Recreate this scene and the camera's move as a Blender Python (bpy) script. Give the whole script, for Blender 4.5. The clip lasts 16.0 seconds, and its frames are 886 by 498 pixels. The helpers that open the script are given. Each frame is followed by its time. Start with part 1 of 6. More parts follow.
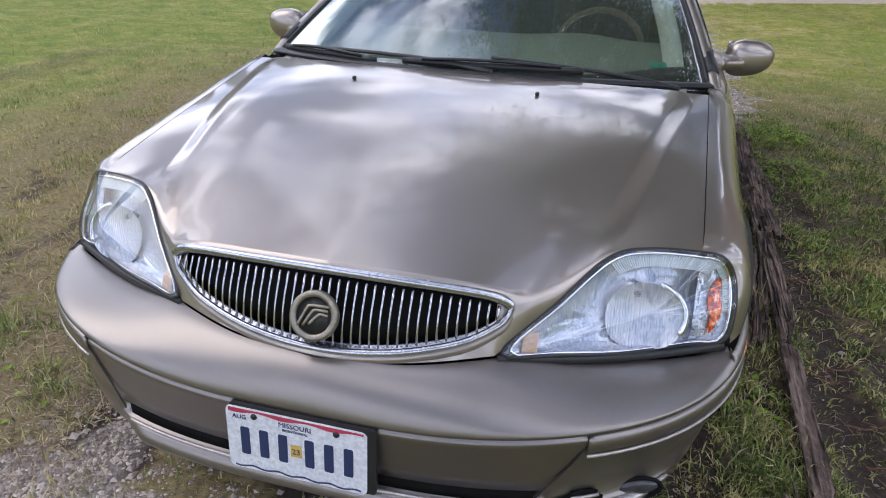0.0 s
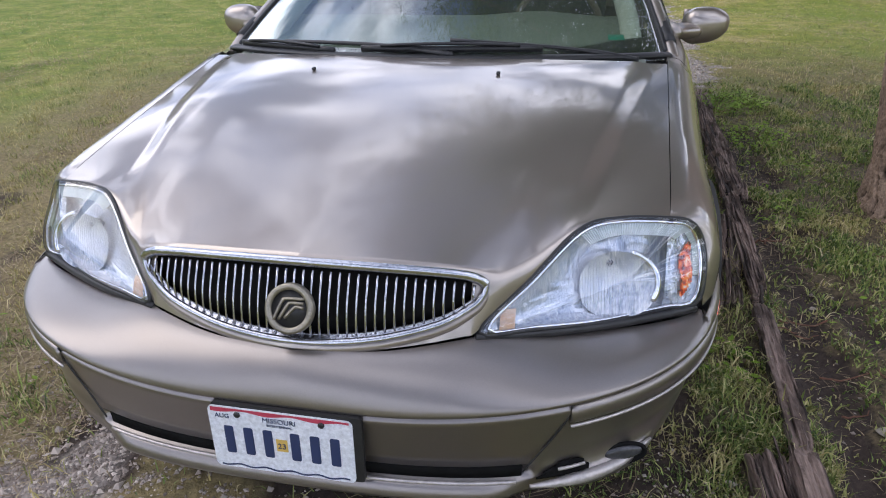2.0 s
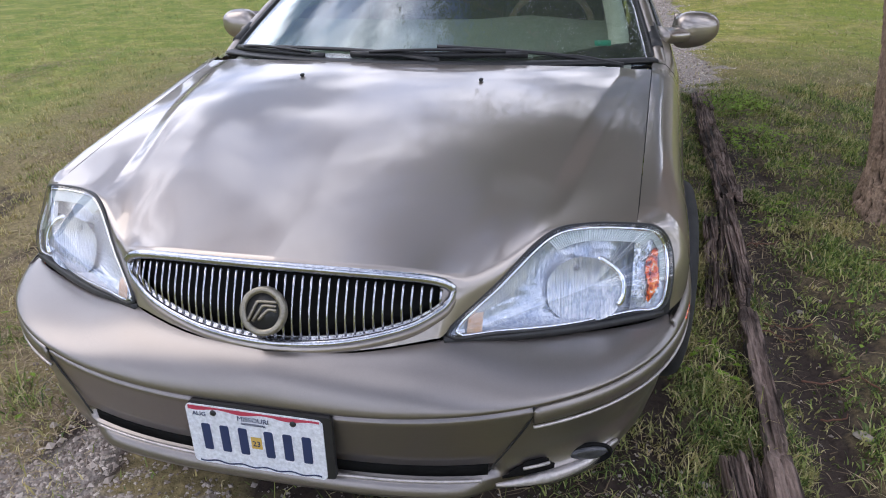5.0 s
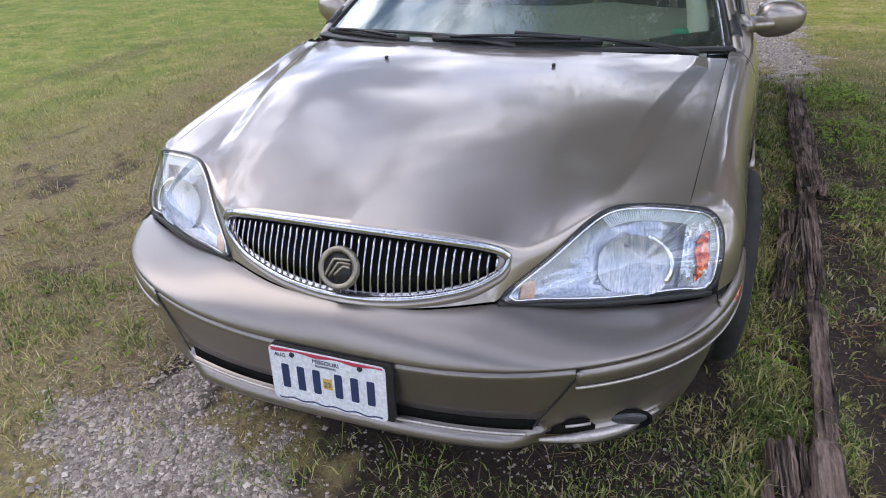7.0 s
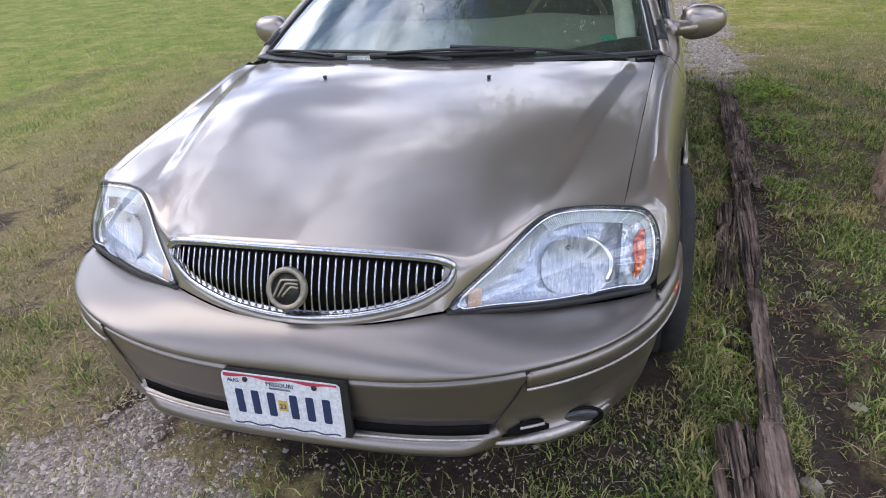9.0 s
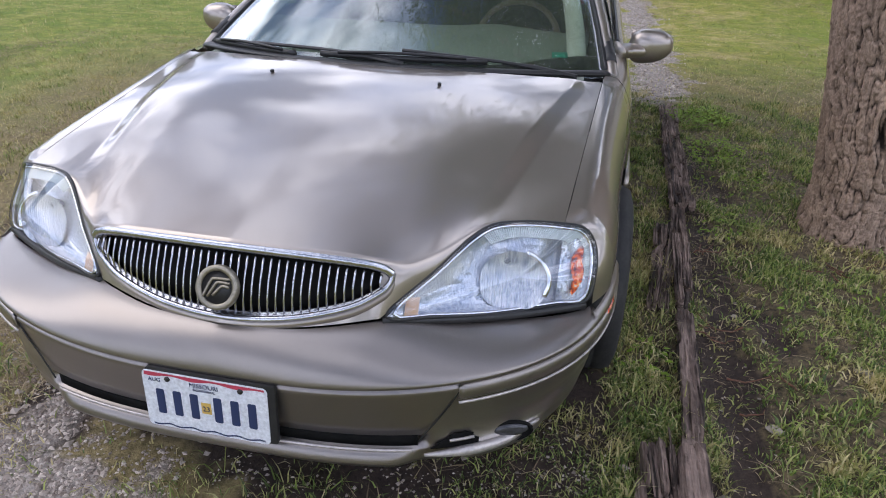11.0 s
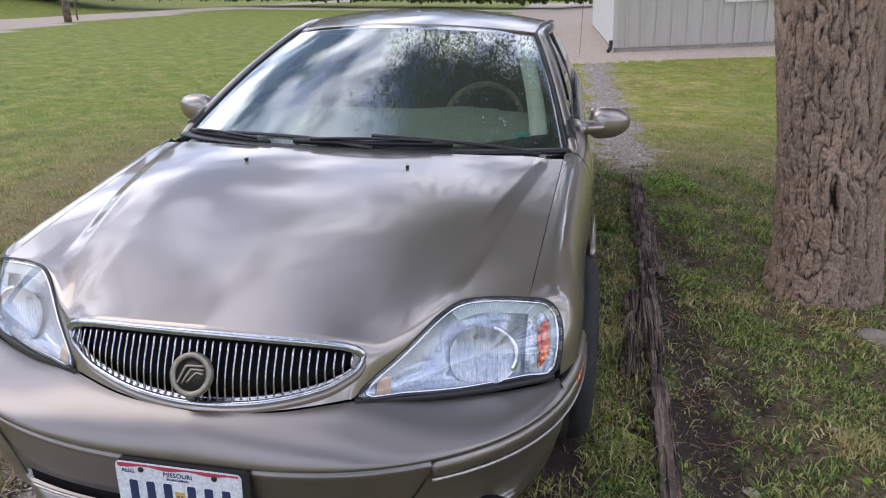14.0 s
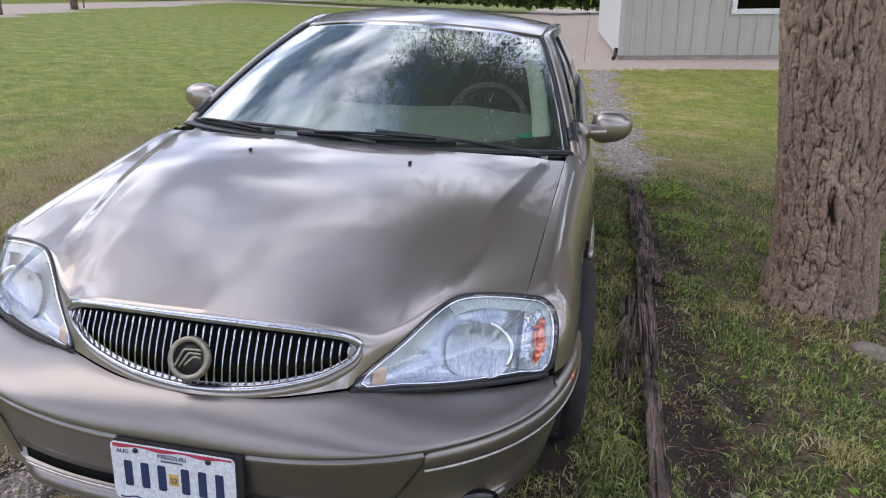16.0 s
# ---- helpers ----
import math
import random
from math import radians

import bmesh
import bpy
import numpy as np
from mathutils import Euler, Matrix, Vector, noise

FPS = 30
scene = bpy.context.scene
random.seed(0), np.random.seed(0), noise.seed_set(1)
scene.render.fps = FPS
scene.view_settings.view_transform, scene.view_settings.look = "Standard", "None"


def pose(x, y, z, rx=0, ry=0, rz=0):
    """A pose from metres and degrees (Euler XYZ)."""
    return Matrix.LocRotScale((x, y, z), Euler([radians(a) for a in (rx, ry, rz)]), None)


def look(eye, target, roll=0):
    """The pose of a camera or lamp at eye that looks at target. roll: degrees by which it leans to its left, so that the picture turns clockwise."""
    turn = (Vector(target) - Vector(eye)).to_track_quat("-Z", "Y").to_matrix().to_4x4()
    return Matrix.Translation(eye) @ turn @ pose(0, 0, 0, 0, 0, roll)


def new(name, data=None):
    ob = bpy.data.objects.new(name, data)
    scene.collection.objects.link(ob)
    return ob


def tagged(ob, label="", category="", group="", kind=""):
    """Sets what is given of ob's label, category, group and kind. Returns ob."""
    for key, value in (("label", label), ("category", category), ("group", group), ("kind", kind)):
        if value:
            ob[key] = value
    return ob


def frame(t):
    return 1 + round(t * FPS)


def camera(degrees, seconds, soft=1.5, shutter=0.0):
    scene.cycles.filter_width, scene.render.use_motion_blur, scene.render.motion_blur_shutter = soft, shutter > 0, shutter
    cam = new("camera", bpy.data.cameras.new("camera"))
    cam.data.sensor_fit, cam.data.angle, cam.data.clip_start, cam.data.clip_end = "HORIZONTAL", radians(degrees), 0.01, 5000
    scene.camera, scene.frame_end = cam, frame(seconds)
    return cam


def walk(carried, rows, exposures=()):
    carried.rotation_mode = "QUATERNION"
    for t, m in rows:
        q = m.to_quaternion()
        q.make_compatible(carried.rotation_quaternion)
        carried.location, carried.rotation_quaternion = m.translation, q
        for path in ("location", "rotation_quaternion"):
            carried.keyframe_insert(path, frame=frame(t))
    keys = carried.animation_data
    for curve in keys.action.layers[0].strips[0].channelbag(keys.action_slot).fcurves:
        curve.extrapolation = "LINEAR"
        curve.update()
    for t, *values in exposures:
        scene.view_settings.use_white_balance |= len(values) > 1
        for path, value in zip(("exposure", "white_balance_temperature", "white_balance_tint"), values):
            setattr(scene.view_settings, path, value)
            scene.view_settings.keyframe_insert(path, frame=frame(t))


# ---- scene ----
# The car's own axes: x to its left side, y from its nose backwards, z up from the ground it stands on.
# The lawn falls sideways under it; SITE lays car, lawn and camera on that slope.
SITE = Matrix.Rotation(radians(3.4), 4, "Y")
cam = camera(67.00, 16.0, soft=1.0)
# seconds, eye, then yaw to the left, pitch and roll in degrees
ROWS = [
    (0.0, 0.514, -0.940, 1.379, 14.06, -26.25, 1.94),
    (0.5, 0.534, -0.951, 1.387, 9.74, -25.04, 1.68),
    (1.0, 0.522, -0.961, 1.377, 9.84, -26.12, 1.29),
    (1.5, 0.522, -0.958, 1.378, 11.31, -25.69, -0.13),
    (2.0, 0.525, -0.945, 1.368, 11.80, -27.17, -1.24),
    (2.5, 0.535, -0.936, 1.375, 11.26, -26.33, -0.98),
    (3.0, 0.538, -0.926, 1.372, 11.94, -26.56, -1.88),
    (3.5, 0.540, -0.925, 1.376, 10.51, -26.12, -2.41),
    (4.0, 0.540, -0.924, 1.371, 11.47, -26.43, -2.62),
    (4.2, 0.545, -0.924, 1.373, 10.90, -26.99, -2.15),
    (6.3, 0.733, -1.045, 1.434, 19.36, -27.42, -2.15),
    (6.5, 0.714, -1.052, 1.431, 19.73, -28.10, -3.00),
    (7.0, 0.701, -1.072, 1.429, 20.96, -28.39, -2.25),
    (7.5, 0.706, -1.084, 1.436, 20.98, -26.96, -4.14),
    (8.0, 0.719, -1.083, 1.431, 20.10, -28.08, -5.12),
    (8.5, 0.727, -1.094, 1.439, 18.65, -26.14, -4.36),
    (9.0, 0.737, -1.086, 1.440, 16.86, -27.52, -4.13),
    (9.5, 0.730, -1.075, 1.444, 12.35, -27.21, 1.11),
    (10.0, 0.737, -1.083, 1.452, 11.84, -24.13, 2.03),
    (10.2, 0.734, -1.078, 1.448, 10.91, -25.10, 2.73),
    (12.3, 0.766, -1.060, 1.443, 11.97, -27.95, 0.14),
    (12.5, 0.774, -1.060, 1.461, 11.77, -25.82, -0.02),
    (13.0, 0.778, -1.069, 1.475, 13.60, -23.03, -3.02),
    (13.5, 0.767, -1.098, 1.480, 11.54, -23.31, 1.05),
    (14.0, 0.779, -1.102, 1.488, 9.74, -21.38, 0.25),
    (14.5, 0.770, -1.114, 1.480, 8.78, -21.10, 2.66),
    (15.0, 0.773, -1.115, 1.477, 9.99, -22.50, 2.11),
    (15.5, 0.776, -1.116, 1.474, 9.16, -22.26, 2.33),
    (16.0, 0.778, -1.123, 1.478, 9.54, -21.26, 2.44),
]


def view(x, y, z, yaw, pitch, roll):
    a, b = radians(yaw), radians(pitch)
    ahead = Vector((-math.sin(a) * math.cos(b), math.cos(a) * math.cos(b), math.sin(b)))
    return SITE @ look((x, y, z), Vector((x, y, z)) + ahead, roll)


EXPOSURE = [(t, e, 6100, 16) for t, e in ((0.0, -0.42), (4.0, -0.40), (6.5, -0.32), (9.0, -0.29), (9.5, -0.29), (10.0, -0.40), (10.5, -0.41), (12.5, -0.29), (13.0, -0.42), (14.0, -0.48), (16.0, -0.47))]
walk(cam, [(r[0], view(*r[1:])) for r in ROWS], EXPOSURE)

# ---- sky and sun ----
SUN_DIR = Vector((-0.65, -0.06, 0.755)).normalized()
world = bpy.data.worlds.new("sky")
scene.world = world
world.use_nodes = True
wn, wl = world.node_tree.nodes, world.node_tree.links
wn.clear()
w_out, w_bg = wn.new("ShaderNodeOutputWorld"), wn.new("ShaderNodeBackground")
sky = wn.new("ShaderNodeTexSky")
sky.sky_type, sky.sun_disc = "NISHITA", False
sky.sun_elevation = math.asin(SUN_DIR.z)
sky.sun_rotation = math.atan2(SUN_DIR.x, SUN_DIR.y)
w_bg.inputs["Strength"].default_value = 0.124


def w_math(kind, a, b=None, c=None, clamp=False):
    n = wn.new("ShaderNodeMath")
    n.operation, n.use_clamp = kind, clamp
    for k, v in enumerate((a, b, c)):
        if v is None:
            continue
        if isinstance(v, (int, float)):
            n.inputs[k].default_value = v
        else:
            wl.new(v, n.inputs[k])
    return n.outputs["Value"]


# clouds on a flat layer: directions are spread over the layer that they meet
w_co, w_sep, w_flat = wn.new("ShaderNodeTexCoord"), wn.new("ShaderNodeSeparateXYZ"), wn.new("ShaderNodeVectorMath")
w_flat.operation = "SCALE"
wl.new(w_co.outputs["Generated"], w_sep.inputs["Vector"])
wl.new(w_co.outputs["Generated"], w_flat.inputs[0])
wl.new(w_math("DIVIDE", 1.0, w_math("ADD", w_math("MAXIMUM", w_sep.outputs["Z"], 0.0), 0.28)), w_flat.inputs["Scale"])


def w_noise(scale, detail, rough, shift, ramp):
    m, n, r = wn.new("ShaderNodeMapping"), wn.new("ShaderNodeTexNoise"), wn.new("ShaderNodeValToRGB")
    m.inputs["Location"].default_value = shift
    n.inputs["Scale"].default_value, n.inputs["Detail"].default_value, n.inputs["Roughness"].default_value = scale, detail, rough
    for k, (pos, col) in enumerate(ramp):
        r.color_ramp.elements[k].position, r.color_ramp.elements[k].color = pos, (*col, 1)
    wl.new(w_flat.outputs["Vector"], m.inputs["Vector"])
    wl.new(m.outputs["Vector"], n.inputs["Vector"])
    wl.new(n.outputs["Fac"], r.inputs["Fac"])
    return r.outputs["Color"]


w_cover = w_noise(2.4, 8.0, 0.55, (3.1, 0.4, 0.0), [(0.42, (0, 0, 0)), (0.55, (1, 1, 1))])
w_cloud = w_noise(2.7, 9.0, 0.54, (2.3, 1.4, 0.5), [(0.39, (8.4, 10.0, 13.6)), (0.59, (26.5, 26.6, 27.6))])
w_mix, w_glow = wn.new("ShaderNodeMix"), wn.new("ShaderNodeMix")
w_mix.data_type = w_glow.data_type = "RGBA"
w_glow.blend_type, w_glow.inputs["Factor"].default_value = "MULTIPLY", 1.0
# the cloud sheet is paler and brighter towards the hazy horizon
w_halo = w_math("MULTIPLY_ADD", w_math("MAXIMUM", w_sep.outputs["Z"], 0.0), -0.42, 1.26)
wl.new(w_cloud, w_glow.inputs["A"])
wl.new(w_halo, w_glow.inputs["B"])
wl.new(w_cover, w_mix.inputs["Factor"])
wl.new(sky.outputs["Color"], w_mix.inputs["A"])
wl.new(w_glow.outputs["Result"], w_mix.inputs["B"])
wl.new(w_mix.outputs["Result"], w_bg.inputs["Color"])
wl.new(w_bg.outputs["Background"], w_out.inputs["Surface"])
sun = new("sun", bpy.data.lights.new("sun", "SUN"))
sun.data.energy, sun.data.angle, sun.data.color = 1.05, radians(40.0), (1.0, 0.90, 0.74)
sun.matrix_world = look(SUN_DIR * 30, (0, 0, 0))


# ---- materials ----
class Mat:
    """A node material with short ways to add nodes."""

    def __init__(self, name, color=(0.5, 0.5, 0.5), rough=0.5, metal=0.0):
        self.m = bpy.data.materials.new(name)
        self.m.use_nodes = True
        self.n, self.l = self.m.node_tree.nodes, self.m.node_tree.links
        self.p = self.n["Principled BSDF"]
        self.set(**{"Base Color": (*color, 1), "Roughness": rough, "Metallic": metal})

    def set(self, **values):
        for key, value in values.items():
            self.p.inputs[key].default_value = value
        return self

    def node(self, kind, **values):
        node = self.n.new(kind)
        for key, value in values.items():
            node.inputs[key.replace("_", " ")].default_value = value
        return node

    def link(self, a, out, b, into):
        self.l.new(a.outputs[out], b.inputs[into])

    def co(self, scale=(1, 1, 1), kind="Object"):
        c, m = self.node("ShaderNodeTexCoord"), self.node("ShaderNodeMapping")
        m.inputs["Scale"].default_value = scale
        self.link(c, kind, m, "Vector")
        return m

    def noise(self, scale, detail=4.0, rough=0.55, stretch=(1, 1, 1), kind="Object"):
        n = self.node("ShaderNodeTexNoise", Scale=scale, Detail=detail, Roughness=rough)
        self.link(self.co(stretch, kind), "Vector", n, "Vector")
        return n

    def ramp(self, src, out, *stops):
        r = self.node("ShaderNodeValToRGB")
        e = r.color_ramp.elements
        while len(e) < len(stops):
            e.new(0.5)
        for k, (pos, col) in enumerate(stops):
            e[k].position, e[k].color = pos, (*col, 1) if len(col) == 3 else col
        self.link(src, out, r, "Fac")
        return r

    def mix(self, fac, a, b, kind="MIX"):
        """fac, a and b: (node, output) or values."""
        x = self.node("ShaderNodeMix")
        x.data_type, x.blend_type = "RGBA", kind
        for key, v in (("Factor", fac), ("A", a), ("B", b)):
            if isinstance(v, tuple) and len(v) == 2 and isinstance(v[1], str):
                self.l.new(v[0].outputs[v[1]], x.inputs[key])
            else:
                x.inputs[key].default_value = v if key == "Factor" else (*v, 1)
        return x

    def color(self, node, out):
        self.link(node, out, self.p, "Base Color")
        return self

    def bump(self, src, out, strength=0.3, distance=0.01):
        b = self.node("ShaderNodeBump", Strength=strength, Distance=distance)
        self.link(src, out, b, "Height")
        self.link(b, "Normal", self.p, "Normal")
        return self


def mottled(name, a, b, scale, rough=0.6, metal=0.0, bump=0.2, distance=0.004, stretch=(1, 1, 1), fine=6.0):
    """Two tones by a broad noise, relief by a fine one."""
    m = Mat(name, a, rough, metal)
    n, f = m.noise(scale, 5.0, 0.6, stretch), m.noise(scale * fine, 4.0, 0.6, stretch)
    r = m.ramp(n, "Fac", (0.3, a), (0.7, b))
    g = m.ramp(f, "Fac", (0.3, (0.75, 0.75, 0.75)), (0.75, (1.15, 1.15, 1.15)))
    x = m.mix(1.0, (r, "Color"), (g, "Color"), "MULTIPLY")
    m.color(x, "Result").bump(f, "Fac", bump, distance)
    return m


# car paint: a champagne metallic under a clear coat, with a little dust
PAINT = Mat("car_paint", (0.22, 0.19, 0.17), 0.3, 0.8)
PAINT.set(**{"Coat Weight": 1.0, "Coat Roughness": 0.03, "Coat IOR": 1.85})
_f = PAINT.noise(900.0, 2.0, 0.5)
_d = PAINT.noise(3.0, 5.0, 0.6)
PAINT.color(PAINT.ramp(_f, "Fac", (0.3, (0.285, 0.246, 0.213)), (0.7, (0.380, 0.328, 0.284))), "Color")
PAINT.link(PAINT.ramp(_d, "Fac", (0.35, (0.33, 0.33, 0.33)), (0.7, (0.39, 0.39, 0.39))), "Color", PAINT.p, "Roughness")
PAINT.link(PAINT.ramp(_d, "Fac", (0.4, (0.05, 0.05, 0.05)), (0.75, (0.085, 0.085, 0.085))), "Color", PAINT.p, "Coat Roughness")
BUMPER_PAINT = mottled("bumper_paint", (0.225, 0.196, 0.178), (0.258, 0.227, 0.208), 3.0, 0.36, 0.84, 0.0, 0.0002, fine=200.0)
BUMPER_PAINT.set(**{"Coat Weight": 1.0, "Coat Roughness": 0.29, "Coat IOR": 1.75})
# paler than the bumper's paint: sky highlights on its edges put into colour
EDGE_HIGHLIGHT = mottled("highlight_edge", (0.50, 0.46, 0.44), (0.58, 0.54, 0.52), 12.0, 0.28, 0.5, 0.02, 0.0003)
FOGGLASS = mottled("clouded_lamp", (0.050, 0.050, 0.056), (0.085, 0.085, 0.092), 25.0, 0.15, 0.3, 0.02, 0.0003)
CHROME = Mat("chrome", (0.78, 0.78, 0.80), 0.08, 1.0)
GRILLE_CHROME = mottled("satin_chrome", (0.50, 0.51, 0.56), (0.60, 0.61, 0.65), 30.0, 0.22, 1.0, 0.02, 0.0003)
_n = CHROME.noise(40.0, 4.0)
CHROME.link(CHROME.ramp(_n, "Fac", (0.4, (0.05, 0.05, 0.05)), (0.75, (0.18, 0.18, 0.18))), "Color", CHROME.p, "Roughness")
def lamp_metal(name, lo, hi, rough, metal):
    """Bright lamp plastic; upright streaks and bluish blotches in its colour stand for reflections."""
    m = Mat(name, hi, rough, metal)
    n, f = m.noise(160.0, 3.0, 0.6, (1.0, 1.0, 0.16)), m.noise(24.0, 4.0, 0.6)
    x = m.mix(1.0, (m.ramp(n, "Fac", (0.34, lo), (0.64, hi)), "Color"), (m.ramp(f, "Fac", (0.3, (0.72, 0.76, 0.84)), (0.7, (1.05, 1.03, 1.0))), "Color"), "MULTIPLY")
    m.color(x, "Result").bump(n, "Fac", 0.5, 0.006)
    return m


REFLECTOR = lamp_metal("lamp_reflector", (0.50, 0.56, 0.66), (0.88, 0.90, 0.94), 0.22, 0.6)
BOWL = lamp_metal("lamp_bowl", (0.44, 0.49, 0.58), (0.86, 0.87, 0.91), 0.22, 0.6)
FACET = lamp_metal("lamp_facet", (0.60, 0.66, 0.76), (0.95, 0.97, 1.0), 0.22, 0.62)
FROSTED = Mat("frosted_plastic", (0.62, 0.67, 0.66), 0.32, 0.15)
FROSTED.color(FROSTED.ramp(FROSTED.noise(28.0, 4.0), "Fac", (0.3, (0.50, 0.55, 0.54)), (0.7, (0.68, 0.73, 0.72))), "Color")
SHIELD = Mat("bulb_shield", (0.07, 0.085, 0.13), 0.22, 0.7)
PEACH = mottled("peach_reflector", (0.70, 0.42, 0.24), (0.74, 0.58, 0.46), 80.0, 0.3, 0.0, 0.1, 0.001)
BLACK = mottled("black_plastic", (0.012, 0.012, 0.013), (0.022, 0.022, 0.023), 30.0, 0.45, 0.0, 0.1, 0.001)
# near-black, for shade in slots, behind the grille and under the body
MATT = mottled("shade_black", (0.006, 0.006, 0.006), (0.012, 0.012, 0.012), 12.0, 0.8)
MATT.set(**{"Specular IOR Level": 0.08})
RUBBER = mottled("tyre_rubber", (0.018, 0.018, 0.020), (0.035, 0.034, 0.033), 18.0, 0.75, 0.0, 0.3, 0.002)
ALLOY = mottled("wheel_alloy", (0.45, 0.45, 0.46), (0.38, 0.37, 0.36), 14.0, 0.35, 0.8, 0.1, 0.001)
AMBER = Mat("amber_lens", (0.85, 0.20, 0.03), 0.2)
_an = AMBER.noise(95.0, 2.0, 0.5, (1.0, 1.0, 0.6))
AMBER.color(AMBER.ramp(_an, "Fac", (0.36, (0.10, 0.02, 0.02)), (0.44, (0.55, 0.05, 0.02)), (0.53, (0.95, 0.13, 0.03)), (0.62, (0.98, 0.30, 0.06)), (0.70, (0.90, 0.70, 0.60))), "Color")
AMBER.set(**{"Coat Weight": 0.6})
RED = Mat("red_lens", (0.45, 0.02, 0.02), 0.2)
PLATE = mottled("plate_white", (0.74, 0.77, 0.84), (0.80, 0.82, 0.86), 20.0, 0.35, 0.0, 0.05, 0.0005)
NAVY = Mat("plate_navy", (0.025, 0.04, 0.11), 0.4)
PLATE_RED = Mat("plate_red", (0.48, 0.05, 0.09), 0.4)
GOLD = Mat("sticker_gold", (0.62, 0.42, 0.10), 0.45)
BRASS = mottled("worn_brass", (0.40, 0.36, 0.28), (0.27, 0.25, 0.21), 60.0, 0.42, 0.85, 0.1, 0.001)
DASH = mottled("dash_vinyl", (0.23, 0.26, 0.215), (0.27, 0.295, 0.25), 8.0, 0.65, 0.0, 0.25, 0.001, fine=40.0)
TAN = mottled("tan_leather", (0.26, 0.20, 0.14), (0.20, 0.155, 0.11), 14.0, 0.5, 0.0, 0.2, 0.002)
SEAT = mottled("dark_seat_cloth", (0.05, 0.05, 0.05), (0.075, 0.072, 0.068), 40.0, 0.85, 0.0, 0.2, 0.002)
TRIM = mottled("pale_trim", (0.72, 0.75, 0.66), (0.78, 0.80, 0.71), 10.0, 0.6, 0.0, 0.1, 0.001)
GREEN = Mat("green_sticker", (0.03, 0.42, 0.28), 0.45)
SIDING = Mat("painted_siding", (0.5, 0.48, 0.43), 0.6)
_sn = SIDING.noise(0.9, 4.0, 0.6, (1, 1, 0.4))
_sf = SIDING.noise(30.0, 4.0, 0.6, (1, 1, 0.08))
_s1 = SIDING.ramp(_sn, "Fac", (0.3, (0.480, 0.455, 0.400)), (0.7, (0.525, 0.500, 0.445)))
_s2 = SIDING.ramp(_sf, "Fac", (0.3, (0.95, 0.95, 0.95)), (0.7, (1.03, 1.03, 1.03)))
SIDING.color(SIDING.mix(1.0, (_s1, "Color"), (_s2, "Color"), "MULTIPLY"), "Result").bump(_sf, "Fac", 0.15, 0.002)
WHITE = mottled("white_paint", (0.76, 0.76, 0.74), (0.82, 0.82, 0.80), 3.0, 0.5, 0.0, 0.1, 0.001)
FOUND = mottled("concrete_footing", (0.36, 0.32, 0.28), (0.46, 0.42, 0.37), 5.0, 0.9, 0.0, 0.4, 0.006)
SHINGLE = mottled("roof_shingle", (0.10, 0.10, 0.10), (0.16, 0.15, 0.14), 4.0, 0.9, 0.0, 0.4, 0.006)
TIMBER = Mat("weathered_timber", (0.2, 0.16, 0.13), 0.95)
_tn, _tc, _tf = TIMBER.noise(7.0, 5.0, 0.6), TIMBER.noise(55.0, 4.0, 0.6, (1.0, 0.05, 1.0)), TIMBER.noise(160.0, 4.0, 0.65, (1.0, 0.12, 1.0))
_t1 = TIMBER.ramp(_tn, "Fac", (0.35, (0.290, 0.212, 0.172)), (0.65, (0.120, 0.084, 0.066)))
_t2 = TIMBER.ramp(_tc, "Fac", (0.34, (0.22, 0.20, 0.19)), (0.45, (1.0, 1.0, 1.0)), (0.75, (1.35, 1.32, 1.30)))
_t3 = TIMBER.ramp(_tf, "Fac", (0.3, (0.6, 0.6, 0.6)), (0.7, (1.2, 1.2, 1.2)))
_t4 = TIMBER.mix(1.0, (_t1, "Color"), (_t2, "Color"), "MULTIPLY")
_t5 = TIMBER.mix(1.0, (_t4, "Result"), (_t3, "Color"), "MULTIPLY")
TIMBER.color(_t5, "Result").bump(_t2, "Color", 1.0, 0.010)
ROT = mottled("rotten_wood", (0.035, 0.026, 0.021), (0.075, 0.055, 0.045), 14.0, 0.95, 0.0, 0.9, 0.01, (1.0, 0.4, 1.0))
BARK = Mat("rough_bark", (0.2, 0.16, 0.13), 0.95)
_bn, _bm_, _bf = BARK.noise(3.0, 5.0, 0.6, (1, 1, 0.6)), BARK.noise(26.0, 5.0, 0.65, (1, 1, 0.35)), BARK.noise(120.0, 5.0, 0.68, (1, 1, 0.45))
_bc = BARK.ramp(_bn, "Fac", (0.32, (0.420, 0.306, 0.226)), (0.68, (0.280, 0.204, 0.154)))
_bd = BARK.ramp(_bm_, "Fac", (0.30, (0.72, 0.70, 0.68)), (0.48, (1.0, 1.0, 1.0)), (0.70, (1.26, 1.24, 1.22)))
_bg = BARK.ramp(_bf, "Fac", (0.30, (0.55, 0.54, 0.53)), (0.72, (1.28, 1.28, 1.28)))
_bx = BARK.mix(1.0, (_bc, "Color"), (_bd, "Color"), "MULTIPLY")
_by = BARK.mix(1.0, (_bx, "Result"), (_bg, "Color"), "MULTIPLY")
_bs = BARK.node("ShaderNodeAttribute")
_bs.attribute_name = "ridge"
# low ridge values turn near-black: crevice shade painted into the bark
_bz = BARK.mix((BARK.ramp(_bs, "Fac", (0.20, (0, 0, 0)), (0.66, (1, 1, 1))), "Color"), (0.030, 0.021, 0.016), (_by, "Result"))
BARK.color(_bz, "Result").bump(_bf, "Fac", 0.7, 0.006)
WEED = mottled("weed_leaf", (0.150, 0.260, 0.016), (0.240, 0.350, 0.030), 4.0, 0.85)
SLEEVE = Mat("sleeve_plastic", (0.45, 0.55, 0.06), 0.5)
